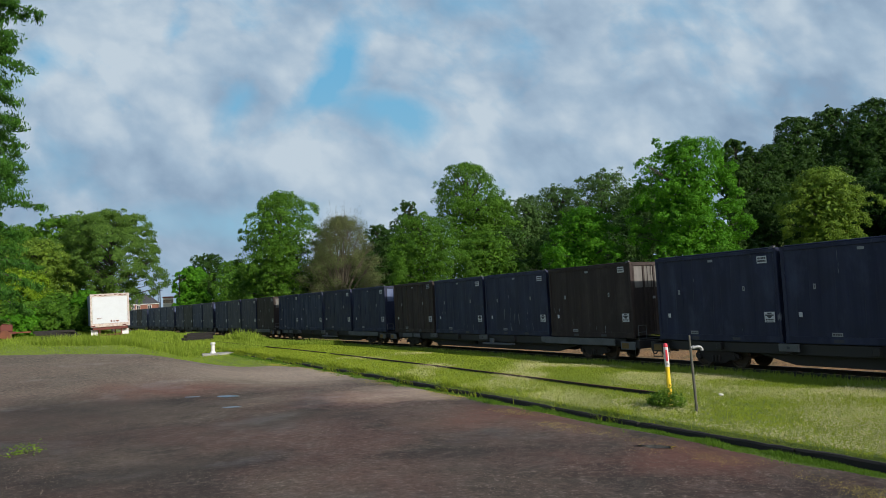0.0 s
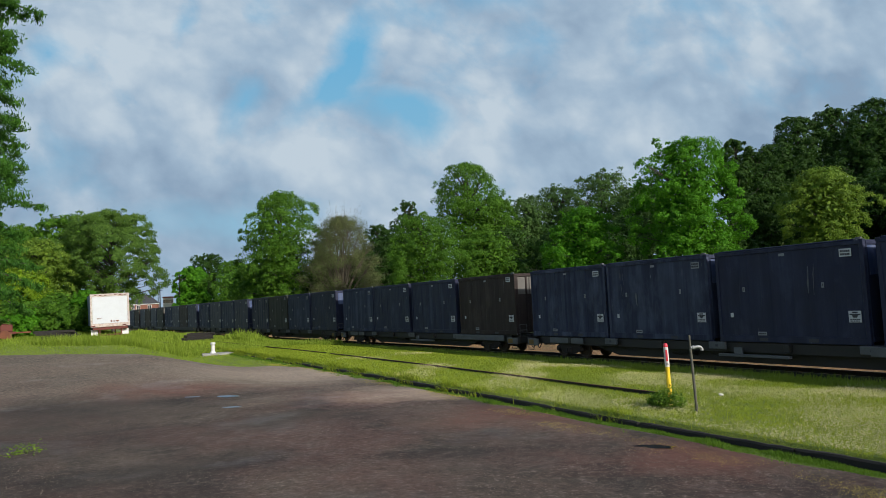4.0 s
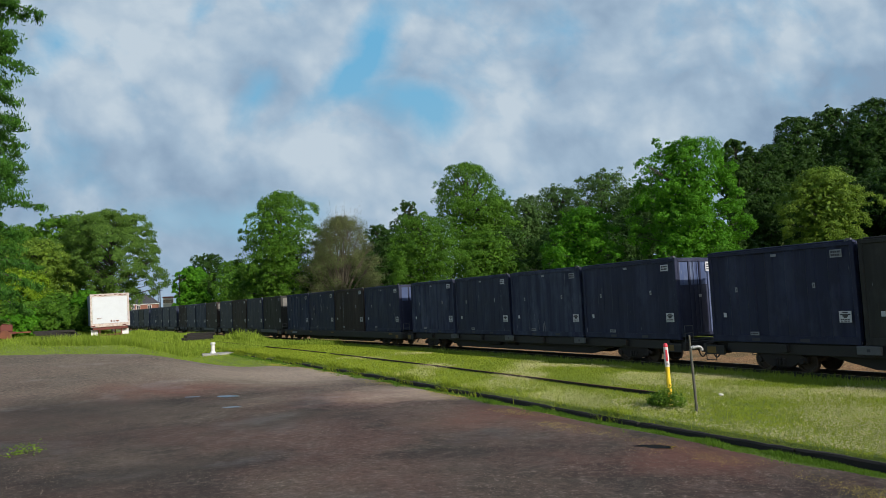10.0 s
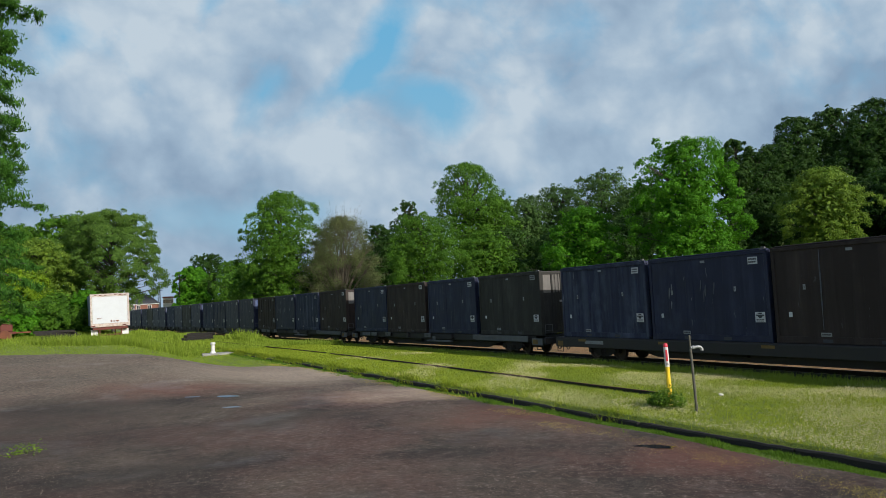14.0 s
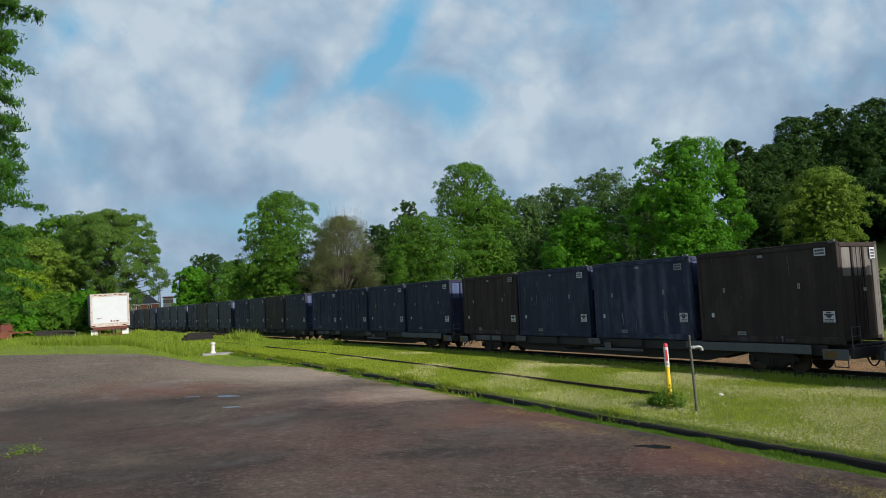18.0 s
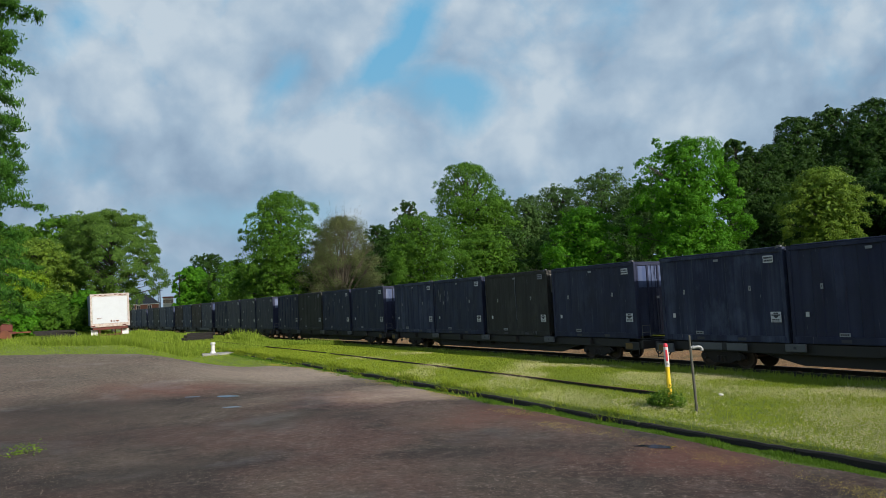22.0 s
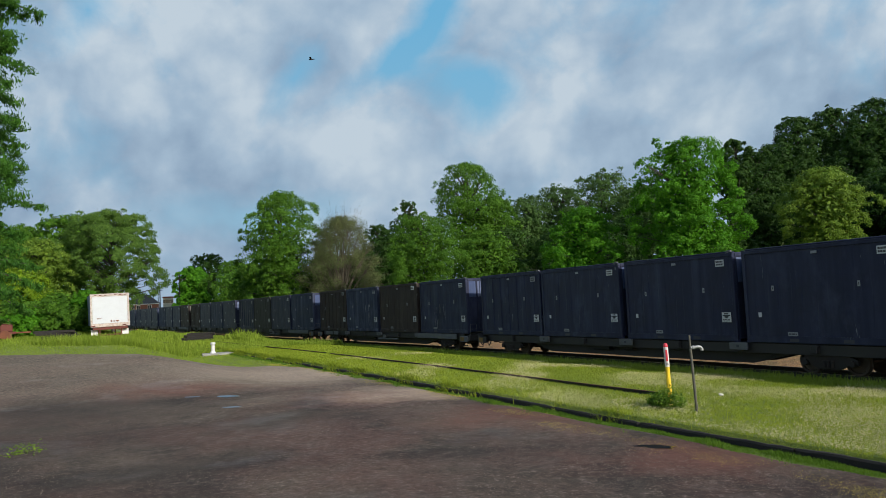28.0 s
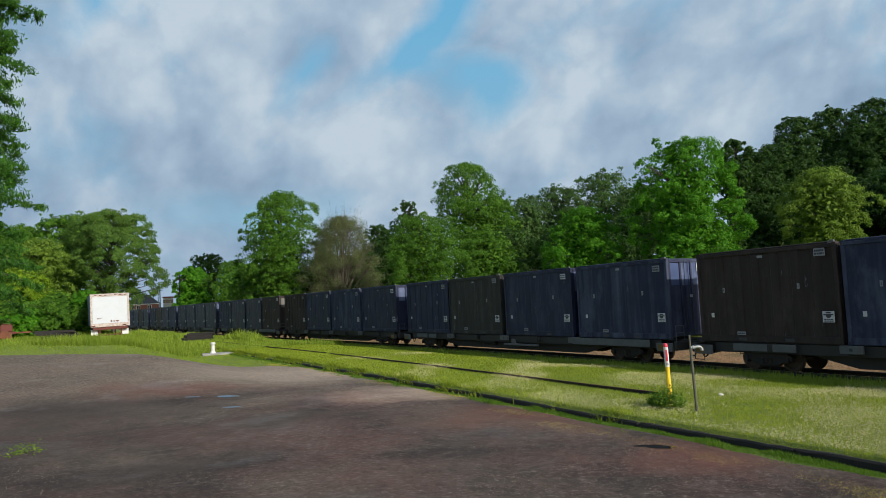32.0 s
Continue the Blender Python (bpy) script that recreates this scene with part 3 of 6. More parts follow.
LINE_S = strip_values((-90, 20, 10), (20, 66, 3), (66, 330, 30), (330, 700, 90))


def main_line():
    root = thing("railway_track", "main line with rusty rails on wooden sleepers", "railway track", kind="structure")
    for off in (-0.5, -1.94):
        bm = rail_profile(bmesh.new(), [place(s, off, line_z(s)) for s in LINE_S], RAIL_Z)
        part("rail", bm, (STEEL_DARK, SHINY_STEEL), root, "dark rail with a worn bright top")
    bm = bmesh.new()
    rows = []
    for s in LINE_S:
        rows.append([bm.verts.new(place(s, a, z + line_z(s))) for a, z in ((0.9, -0.03), (0.45, -0.12), (-1.22, -0.10), (-2.9, -0.10), (-3.6, -0.12), (-5.3, 0.02), (-7.2, 0.20), (-8.6, 0.16), (-9.6, -0.05))])
    for p, q in zip(rows, rows[1:]):
        for i in range(8):
            bm.faces.new((p[i], q[i], q[i + 1], p[i + 1]))
    bmesh.ops.recalc_face_normals(bm, faces=bm.faces[:])
    part("ballast", bm, BALLAST, root, "tan ballast and soil")
    tie = None
    s = 0.0
    while s < 132:
        p, q = place(s, 0.08, 0), place(s, -2.52, 0)
        if tie is None:
            tie = part("sleeper", box(bmesh.new(), -1.3, 1.3, -0.11, 0.11, -0.15, 0.0, 0.012), WOOD_DARK, root)
            ob = tie
        else:
            ob = new("sleeper", tie.data)
            ob.parent = root
        mid, way = (p + q) / 2, q - p
        ob.matrix_basis = Matrix.Translation((mid.x, mid.y, RAIL_Z - 0.168 + line_z(s))) @ pose(0, 0, 0, 0, 0, math.degrees(math.atan2(way.y, way.x)))
        s += 0.55
    return root


main_line()


def old_siding():
    root = thing("old_siding", "disused rusty rail sunk into the grass", "railway track", kind="structure")
    for a, lo, hi in ((7.75, 17, 46), (7.7, 47, 80)):
        bm = rail_profile(bmesh.new(), [place(s, a + 0.02 * math.sin(s)) for s in strip_values((lo, hi, 3))], 0.10)
        part("rail", bm, (STEEL_DARK, RUST), root, "dark rusty rail half buried in grass")
    return root


old_siding()


# ---------------------------------------------------------------- the train
def bars(bm, x0, x1, y, z0, z1, rows, seed, index=1, side=-1):
    """Plain bars that stand for marks that cannot be read, on a plate that faces side * y."""
    rng = random.Random(seed)
    h = (z1 - z0) / rows
    for r in range(rows):
        x = x0
        while x < x1 - 0.02:
            ln = min(rng.uniform(0.05, 0.11), x1 - x)
            box(bm, x, x + ln * 0.8, min(y, y + side * 0.004), max(y, y + side * 0.004), z0 + h * r + h * 0.18, z0 + h * r + h * 0.82, index=index)
            x += ln
    return bm


CL, CW, CH = 6.28, 2.44, 3.62
HX, HY = CL / 2, CW / 2


def side_panel_mesh(ribbed):
    """A steel side between the rails, with shallow upright flutes."""
    bm = bmesh.new()
    n = 7 if ribbed else 6
    d = 0.04 if ribbed else 0.006
    x0, x1, z0, z1 = -HX + 0.12, HX - 0.12, 0.24, CH - 0.14
    xs = []
    step = (x1 - x0) / n
    for i in range(n):
        xs += [(x0 + step * i, 0.0), (x0 + step * (i + 0.36), 0.0), (x0 + step * (i + 0.42), d), (x0 + step * (i + 0.94), d)]
    xs.append((x1, 0.0))
    rng = random.Random(5)
    zs = [z0, z0 + 0.9, (z0 + z1) / 2, z1 - 0.8, z1]
    grid = []
    for x, y in xs:
        col = []
        for j, z in enumerate(zs):
            col.append((bm.verts.new((x, y + (rng.uniform(-0.014, 0.014) if 0 < j < 4 else 0), z)), bm.verts.new((x, 0.07, z))))
        grid.append(col)
    for p, q in zip(grid, grid[1:]):
        for j in range(4):
            bm.faces.new((p[j][0], q[j][0], q[j + 1][0], p[j + 1][0]))
            bm.faces.new((p[j][1], p[j + 1][1], q[j + 1][1], q[j][1]))
    for p in (grid[0], grid[-1]):
        for j in range(4):
            bm.faces.new((p[j][0], p[j + 1][0], p[j + 1][1], p[j][1]))
    bmesh.ops.recalc_face_normals(bm, faces=bm.faces[:])
    return bm


def container(label, paint, sunlit_paint, ribbed, seed, emblem=True):
    """A tall closed waste container, 20 feet long; its doors face +x, the camera's side is -y."""
    rng = random.Random(seed)
    c = thing("waste_container", label, "container", group="containers on the train")
    for side in (-1, 1):
        ob = part("side_panel", side_panel_mesh(ribbed), paint, c)
        ob.matrix_basis = Matrix.Translation((0, side * (HY - 0.03), 0)) @ (Matrix.Identity(4) if side < 0 else pose(0, 0, 0, 0, 0, 180))
        part("top_rail", boxes((-HX + 0.1, HX - 0.1, side * (HY - 0.05) - 0.06, side * (HY - 0.05) + 0.06, CH - 0.16, CH - 0.02), bevel=0.012), paint, c)
        bm = boxes((-HX + 0.1, HX - 0.1, side * (HY - 0.06) - 0.065, side * (HY - 0.06) + 0.065, 0.0, 0.25), bevel=0.012)
        part("bottom_rail", bm, paint, c)
        for x in (-1.05, 1.05):
            # no opening is cut: a flat black plate paints the pocket's shade
            part("fork_pocket", boxes((x - 0.19, x + 0.19, side * (HY + 0.004) - 0.006, side * (HY + 0.004) + 0.006, 0.05, 0.17)), INK_AND_HOLES, c)
        for x in (-HX + 0.075, HX - 0.075):
            # the far front post takes the paler sunlit tone
            part("corner_post", boxes((x - 0.075, x + 0.075, side * (HY - 0.08) - 0.08, side * (HY - 0.08) + 0.08, 0.0, CH), bevel=0.015), sunlit_paint if side > 0 and x > 0 else paint, c)
        for x in (-HX + 0.08, HX - 0.08):
            for z in (-0.012, CH - 0.10):
                part("corner_casting", boxes((x - 0.085, x + 0.085, side * (HY - 0.08) - 0.085, side * (HY - 0.08) + 0.085, z, z + 0.118), bevel=0.01), paint, c)
    part("end_wall", boxes((-HX + 0.04, -HX + 0.09, -HY + 0.15, HY - 0.15, 0.05, CH - 0.1)), paint, c)
    # the doors: a frame with three sunk fields over a sunk lower part
    bm = bmesh.new()
    box(bm, HX - 0.10, HX - 0.06, -HY + 0.15, HY - 0.15, 0.1, CH - 0.05)
    door = part("end_door", bm, paint, c)
    w3 = (CW - 0.4) / 3
    bm = bmesh.new()
    for i in range(4):
        y = -HY + 0.2 + w3 * i
        box(bm, HX - 0.06, HX + 0.012, y - 0.055, y + 0.055, 0.22, CH - 0.16, 0.01)
    box(bm, HX - 0.06, HX + 0.02, -HY + 0.16, HY - 0.16, CH - 0.17, CH - 0.03, 0.01)
    box(bm, HX - 0.06, HX + 0.02, -HY + 0.16, HY - 0.16, 0.1, 0.24, 0.01)
    part("door_frame", bm, paint, door)
    # sunlight painted in: paler upper fields above the next wagon's shadow line
    for i in range(3):
        y = -HY + 0.2 + w3 * (i + 0.5)
        part("door_panel", boxes((HX - 0.058, HX - 0.035, y - w3 / 2 + 0.06, y + w3 / 2 - 0.06, CH - 1.22, CH - 0.19), bevel=0.006), sunlit_paint, door, "sunk upper door field painted in a sunlit tone")
    bm = bmesh.new()
    for i in range(2):
        y = -0.12 + 0.24 * i
        tube(bm, (HX + 0.02, y, 0.15), (HX + 0.02, y, CH - 0.1), 0.016, n=6)
    part("lock_rod", bm, paint, door)
    # the lower door stays in the dark paint, drawn as shaded
    part("lower_plate", boxes((HX - 0.058, HX - 0.012, -HY + 0.17, HY - 0.42, 0.24, CH - 1.25), bevel=0.006), paint, door, "plate in the container's paint where the lower door is shaded")
    # added pale strip: sunlight painted down the far side of the end
    part("hinge_post", boxes((HX - 0.05, HX + 0.016, HY - 0.40, HY - 0.17, 0.12, CH - 0.65), bevel=0.012), sunlit_paint, door, "upright strip painted in a sunlit tone")
    bm = boxes((HX + 0.014, HX + 0.024, HY - 0.52, HY - 0.20, CH - 0.62, CH - 0.20))
    for r in range(3):
        box(bm, HX + 0.024, HX + 0.027, HY - 0.48, HY - 0.24, CH - 0.56 + 0.11 * r, CH - 0.50 + 0.11 * r, index=1)
    part("door_plate", bm, (PLATE, INK_AND_HOLES), door, "white plate with dark bars")
    part("door_tag", boxes((HX + 0.014, HX + 0.022, 0.15, 0.33, CH - 1.78, CH - 1.66)), TAG_GREY, door)
    # lid with a rolled rim
    bm = boxes((-HX + 0.08, HX - 0.06, -HY + 0.08, HY - 0.08, CH - 0.06, CH - 0.01))
    for i in range(5):
        x = -HX + 0.6 + (CL - 1.2) * i / 4
        tube(bm, (x, -HY + 0.12, CH + 0.012), (x, HY - 0.12, CH + 0.012), 0.03, n=6)
    part("lid", bm, paint, c, "dark cover over the load")
    bm = bmesh.new()
    tube(bm, (-HX + 0.2, -HY + 0.05, CH + 0.015), (HX - 0.3, -HY + 0.05, CH + 0.015), 0.035, n=8)
    part("cover_roll", bm, paint, c)
    part("lid_latch", boxes((HX - 0.24, HX - 0.06, -HY - 0.012, -HY + 0.10, CH + 0.0, CH + 0.09), (HX - 0.30, HX - 0.24, -HY - 0.01, -HY + 0.04, CH - 0.05, CH + 0.05), bevel=0.012), CAR_GREY, c, "pale latch at the lid's corner")
    # marks on both long sides
    for side in (-1, 1):
        y = side * (HY + 0.006)

        def add(name, x0, x1, z0, z1, m, rows=0, label=""):
            lo, hi = (x0, x1) if side < 0 else (-x1, -x0)
            bm = boxes((lo, hi, y - 0.005, y + 0.005, z0, z1))
            if rows:
                bars(bm, lo + 0.04, hi - 0.03, y + side * 0.005, z0 + 0.03, z1 - 0.03, rows, seed + rows, 1, side)
            return part(name, bm, (m, INK_AND_HOLES), c, label)

        up = 0.13 + 0.10 * (seed % 2)
        add("number_plate", HX - 0.86, HX - 0.42, CH - 0.68 + up, CH - 0.40 + up, PLATE if seed % 3 else TAG_GREY, 2, "white plate with dark bars")
        if emblem:
            lo, hi = (HX - 0.70, HX - 0.25) if side < 0 else (-HX + 0.25, -HX + 0.70)
            mid = (lo + hi) / 2
            bm = boxes((lo, hi, y - 0.005, y + 0.005, 0.78, 1.18))
            yy = y + side * 0.005
            ya, yb = min(yy, yy + side * 0.004), max(yy, yy + side * 0.004)
            box(bm, mid - 0.19, mid + 0.19, ya, yb, 1.03, 1.08, index=1)
            box(bm, mid - 0.10, mid + 0.10, ya, yb, 1.10, 1.15, index=1)
            box(bm, mid - 0.10, mid + 0.10, ya, yb, 0.98, 1.03, index=1)
            box(bm, mid - 0.06, mid + 0.06, ya, yb, 0.94, 0.98, index=1)
            bars(bm, lo + 0.05, hi - 0.04, yy, 0.80, 0.91, 2, seed, 1, side)
            part("emblem_placard", bm, (PLATE, INK_AND_HOLES), c, "square white placard with a dark emblem of plain shapes")
        add("small_tag", HX - 1.62, HX - 1.52, 2.02, 2.22, TAG_GREY, 1)
        add("small_tag", -HX + 1.28, -HX + 1.38, 1.98, 2.18, TAG_GREY, 1)
        add("small_tag", -HX + 0.62, -HX + 0.76, 0.98, 1.16, PLATE)
        add("small_tag", -0.12, 0.12, CH - 0.34, CH - 0.24, TAG_GREY)
        add("bottom_tag", -HX + 1.85, -HX + 2.25, 0.27, 0.41, TAG_GREY, 1)
    return c


def wheel_mesh():
    bm = bmesh.new()
    for side in (-1, 1):
        k = side * 0.72
        lathe(bm, [(0.12, k - 0.07 * side), (0.12, k - 0.02 * side), (0.36, k - 0.03 * side), (0.46, k - 0.075 * side), (0.485, k - 0.07 * side), (0.485, k - 0.045 * side), (0.455, k - 0.035 * side), (0.445, k + 0.06 * side), (0.37, k + 0.06 * side), (0.34, k + 0.01 * side), (0.13, k + 0.03 * side), (0.12, k + 0.09 * side)], 20, "y")
        for i in range(3):
            ang = 2.0944 * i
            tube(bm, (0.22 * math.cos(ang), k + side * 0.012, 0.22 * math.sin(ang)), (0.22 * math.cos(ang), k + side * 0.03, 0.22 * math.sin(ang)), 0.035, n=8)
    tube(bm, (0, -0.98, 0), (0, 0.98, 0), 0.085, n=10)
    return bm


WHEEL_R = 0.445
wheel_shared = []


def bogie(parent, x):
    b = part("bogie", boxes((-0.22, 0.22, -0.9, 0.9, 0.42, 0.72), bevel=0.03), STEEL_DARK, parent, "dark steel three-piece bogie")
    b.matrix_basis = Matrix.Translation((x, 0, RAIL_Z))
    for side in (-1, 1):
        y = side * 1.0
        bm = bmesh.new()
        # a cast side frame: top chord, sloping ends, bottom chord, columns
        pts = [(-1.1, 0.56), (-0.9, 0.66), (-0.45, 0.72), (0.45, 0.72), (0.9, 0.66), (1.1, 0.56), (1.1, 0.40), (0.82, 0.44), (0.42, 0.22), (-0.42, 0.22), (-0.82, 0.44), (-1.1, 0.40)]
        f0 = [bm.verts.new((px, y - 0.07, pz)) for px, pz in pts]
        f1 = [bm.verts.new((px, y + 0.07, pz)) for px, pz in pts]
        bm.faces.new(f0)
        bm.faces.new(f1[::-1])
        for i in range(len(pts)):
            j = (i + 1) % len(pts)
            bm.faces.new((f0[i], f1[i], f1[j], f0[j]))
        bmesh.ops.recalc_face_normals(bm, faces=bm.faces[:])
        part("side_frame", bm, STEEL_DARK, b)
        bm = bmesh.new()
        for dx in (-0.16, 0, 0.16):
            tube(bm, (dx, side * 1.09, 0.28), (dx, side * 1.09, 0.52), 0.06, n=8)
        part("spring_nest", bm, STEEL_DARK, b)
        for dx in (-0.89, 0.89):
            bm = bmesh.new()
            tube(bm, (dx, side * 0.95, WHEEL_R), (dx, side * 1.16, WHEEL_R), 0.13, 0.11, 10)
            part("axle_box", bm, STEEL_DARK, b)
    for dx in (-0.89, 0.89):
        if not wheel_shared:
            w = part("wheelset", wheel_mesh(), WHEEL_STEEL, b, "worn steel wheels on an axle")
            wheel_shared.append(w)
        else:
            w = new("wheelset", wheel_shared[0].data)
            w.parent = b
            tagged(w, "worn steel wheels on an axle")
        w.matrix_basis = Matrix.Translation((dx, 0, WHEEL_R))
    return b


DECK_Z = 1.21


def flat_car(kind, label):
    """An 89-foot flat car, +x to its front end; origin on the track at its middle."""
    c = thing("flat_car", label, "railway wagon", group="wagons of the train")
    hl = 13.42
    if kind == "deck":
        part("deck", boxes((-hl, hl, -1.36, 1.36, DECK_Z - 0.06, DECK_Z), bevel=0.01), CAR_PAINT, c)
        for side in (-1, 1):
            part("side_sill", boxes((-hl, hl, side * 1.38 - 0.05, side * 1.38 + 0.05, DECK_Z - 0.5, DECK_Z - 0.03), bevel=0.015), CAR_PAINT, c)
            for x in (-11.2, -5.6, -0.2, 11.6):
                part("sill_mark", boxes((x - 0.3, x + 0.3, side * 1.436 - 0.004, side * 1.436 + 0.004, DECK_Z - 0.2, DECK_Z - 0.08)), CAR_YELLOW, c, "worn yellow stripe")
            bm = bmesh.new()
            bars(bm, -11.0, -9.6, side * 1.432, DECK_Z - 0.36, DECK_Z - 0.1, 1, 8, 0, side)
            part("car_marks", bm, TAG_GREY, c, "white bars of lettering")
    else:
        part("deck", boxes((-hl, hl, -1.0, 1.0, DECK_Z - 0.05, DECK_Z), bevel=0.01), CAR_PAINT, c)
        for side in (-1, 1):
            part("side_sill", boxes((-hl + 1, hl - 1, side * 1.1 - 0.05, side * 1.1 + 0.05, DECK_Z - 0.42, DECK_Z - 0.02), bevel=0.015), CAR_PAINT, c)
            for x in (-9.7, -6.45, -3.2, 3.2, 6.45, 9.7):
                part("cross_bearer", boxes((x - 0.12, x + 0.12, side * 1.05 - 0.3, side * 1.05 + 0.3, DECK_Z - 0.34, DECK_Z - 0.04), bevel=0.02), CAR_PAINT, c)
            for x in (-6.45, 0.0, 6.45):
                part("container_pedestal", boxes((x - 0.42, x + 0.42, side * 1.32 - 0.06, side * 1.32 + 0.06, DECK_Z - 0.30, DECK_Z - 0.005), bevel=0.02), CAR_GREY, c, "grey container pedestal")
                # flat black patch painted for the dark inside of the hole
                part("pedestal_hole", boxes((x - 0.06, x + 0.06, side * 1.383 - 0.003, side * 1.383 + 0.003, DECK_Z - 0.2, DECK_Z - 0.1)), INK_AND_HOLES, c)
            if kind == "grey":
                part("side_plate", boxes((6.4, 11.9, side * 1.36 - 0.03, side * 1.36 + 0.03, DECK_Z - 0.36, DECK_Z - 0.02), bevel=0.015), CAR_GREY, c, "grey-painted side plate")
                part("side_plate", boxes((-11.4, -8.6, side * 1.30 - 0.03, side * 1.30 + 0.03, DECK_Z - 0.34, DECK_Z - 0.05), bevel=0.015), CAR_GREY, c, "grey-painted side plate")
                part("brake_platform", boxes((0.2, 3.4, side * 1.42 - 0.12, side * 1.42 + 0.12, DECK_Z - 0.56, DECK_Z - 0.46), (0.9, 1.3, side * 1.42 - 0.04, side * 1.42 + 0.04, DECK_Z - 0.46, DECK_Z - 0.2), bevel=0.012), CAR_GREY, c, "grey brake platform")
    # fish-bellied middle sill
    bm = bmesh.new()
    pts = [(-hl, DECK_Z - 0.05), (hl, DECK_Z - 0.05), (hl, DECK_Z - 0.42), (8.4, DECK_Z - 0.45), (6.6, DECK_Z - 0.86), (-6.6, DECK_Z - 0.86), (-8.4, DECK_Z - 0.45), (-hl, DECK_Z - 0.42)]
    for y in (-0.62, 0.62):
        f0 = [bm.verts.new((x, y - 0.12, z)) for x, z in pts]
        f1 = [bm.verts.new((x, y + 0.12, z)) for x, z in pts]
        bm.faces.new(f0)
        bm.faces.new(f1[::-1])
        for i in range(len(pts)):
            j = (i + 1) % len(pts)
            bm.faces.new((f0[i], f1[i], f1[j], f0[j]))
    bmesh.ops.recalc_face_normals(bm, faces=bm.faces[:])
    part("middle_sill", bm, CAR_PAINT, c)
    for end in (-1, 1):
        part("end_sill", boxes((end * hl - 0.09, end * hl + 0.09, -1.36, 1.36, DECK_Z - 0.46, DECK_Z - 0.08), bevel=0.02), CAR_PAINT, c)
        for side in (-1, 1):
            x0, x1 = sorted((end * (hl - 0.10), end * (hl - 1.05)))
            part("corner_step", boxes((x0, x1, side * 1.40 - 0.05, side * 1.40 + 0.05, DECK_Z - 0.52, DECK_Z - 0.14), bevel=0.02), CAR_GREY if kind == "grey" else CAR_PAINT, c)
            part("corner_mark", boxes((x0 + 0.1, x0 + 0.55, side * 1.455 - 0.004, side * 1.455 + 0.004, DECK_Z - 0.46, DECK_Z - 0.2)), CAR_YELLOW, c, "worn yellow corner mark")
            bm = bmesh.new()
            for dx in (0.12, 0.62):
                tube(bm, (end * (hl - dx), side * 1.42, DECK_Z - 0.5), (end * (hl - dx), side * 1.42, 0.34 + RAIL_Z), 0.018, n=6)
            tube(bm, (end * (hl - 0.12), side * 1.42, 0.36 + RAIL_Z), (end * (hl - 0.62), side * 1.42, 0.36 + RAIL_Z), 0.02, n=6)
            tube(bm, (end * (hl - 0.12), side * 1.42, 0.66 + RAIL_Z), (end * (hl - 0.62), side * 1.42, 0.66 + RAIL_Z), 0.02, n=6)
            part("stirrup_step", bm, STEEL_DARK, c)
        bm = bmesh.new()
        box(bm, end * hl - 0.1, end * hl + 0.1, -0.18, 0.18, 0.62, 1.0, 0.02)
        box(bm, min(end * hl, end * 13.88), max(end * hl, end * 13.88), -0.11, 0.11, 0.72 + RAIL_Z, 0.94 + RAIL_Z, 0.02)
        box(bm, min(end * 13.68, end * 13.95), max(end * 13.68, end * 13.95), -0.2, 0.16, 0.68 + RAIL_Z, 0.98 + RAIL_Z, 0.03)
        part("coupler", bm, WHEEL_STEEL, c, "rusty cast coupler")
        bm = bmesh.new()
        prev = None
        for i in range(9):
            f = i / 8
            p = Vector((end * (hl - 0.1 + 0.52 * f), -0.42 - 0.05 * math.sin(3.14 * f), 0.88 - 0.42 * math.sin(3.1416 * f * 0.9)))
            if prev is not None:
                tube(bm, prev, p, 0.03, n=6)
            prev = p
        part("air_hose", bm, RUBBER, c)
    # brake wheel and grab rails at the front end
    bm = bmesh.new()
    for y in (-1.2, -0.7):
        tube(bm, (hl - 0.05, y, DECK_Z - 0.1), (hl - 0.05, y, DECK_Z + 0.62), 0.016, n=6)
    tube(bm, (hl - 0.05, -1.2, DECK_Z + 0.62), (hl - 0.05, -0.7, DECK_Z + 0.62), 0.016, n=6)
    tube(bm, (hl - 0.05, -1.2, DECK_Z + 0.3), (hl - 0.05, -0.7, DECK_Z + 0.3), 0.016, n=6)
    part("grab_rail", bm, CAR_GREY, c)
    part("brake_cylinder", tube(bmesh.new(), (-0.7, -0.85, 0.78), (0.1, -0.85, 0.78), 0.16, n=12), STEEL_DARK, c)
    part("air_tank", tube(bmesh.new(), (-2.9, -0.8, 0.75), (-1.6, -0.8, 0.75), 0.2, n=12), CAR_PAINT, c)
    for x in (-10.06, 10.06):
        bogie(c, x)
    return c


cars_made, containers_made = {}, {}
CAR_KIND = {-7: "plain", -6: "plain", -5: "grey", -4: "grey", -3: "grey", -2: "plain", -1: "plain", 0: "deck", 1: "grey", 2: "grey", 3: "grey", 4: "plain", 5: "plain", 6: "plain", 7: "grey", 8: "grey"}
CAR_LABEL = {"plain": "dark long flat car with grey container pedestals", "grey": "long flat car with grey-painted side plates", "deck": "dark full-deck flat car with worn yellow stripes"}
# containers of each car from front to rear: n navy, d deep navy, f faded navy, k brown-black, o olive-black; a capital has ribbed sides
LOADS = {-7: "nnnn", -6: "nnnn", -5: "knnK", -4: "nnfF", -3: "knnf", -2: "dfoN", -1: "nfnF", 0: "nknF", 1: "onkn", 2: "kfnK", 3: "dnNF", 4: "nonF", 5: "nnoN", 6: "nnnN", 7: "nkfK", 8: "fnoN"}
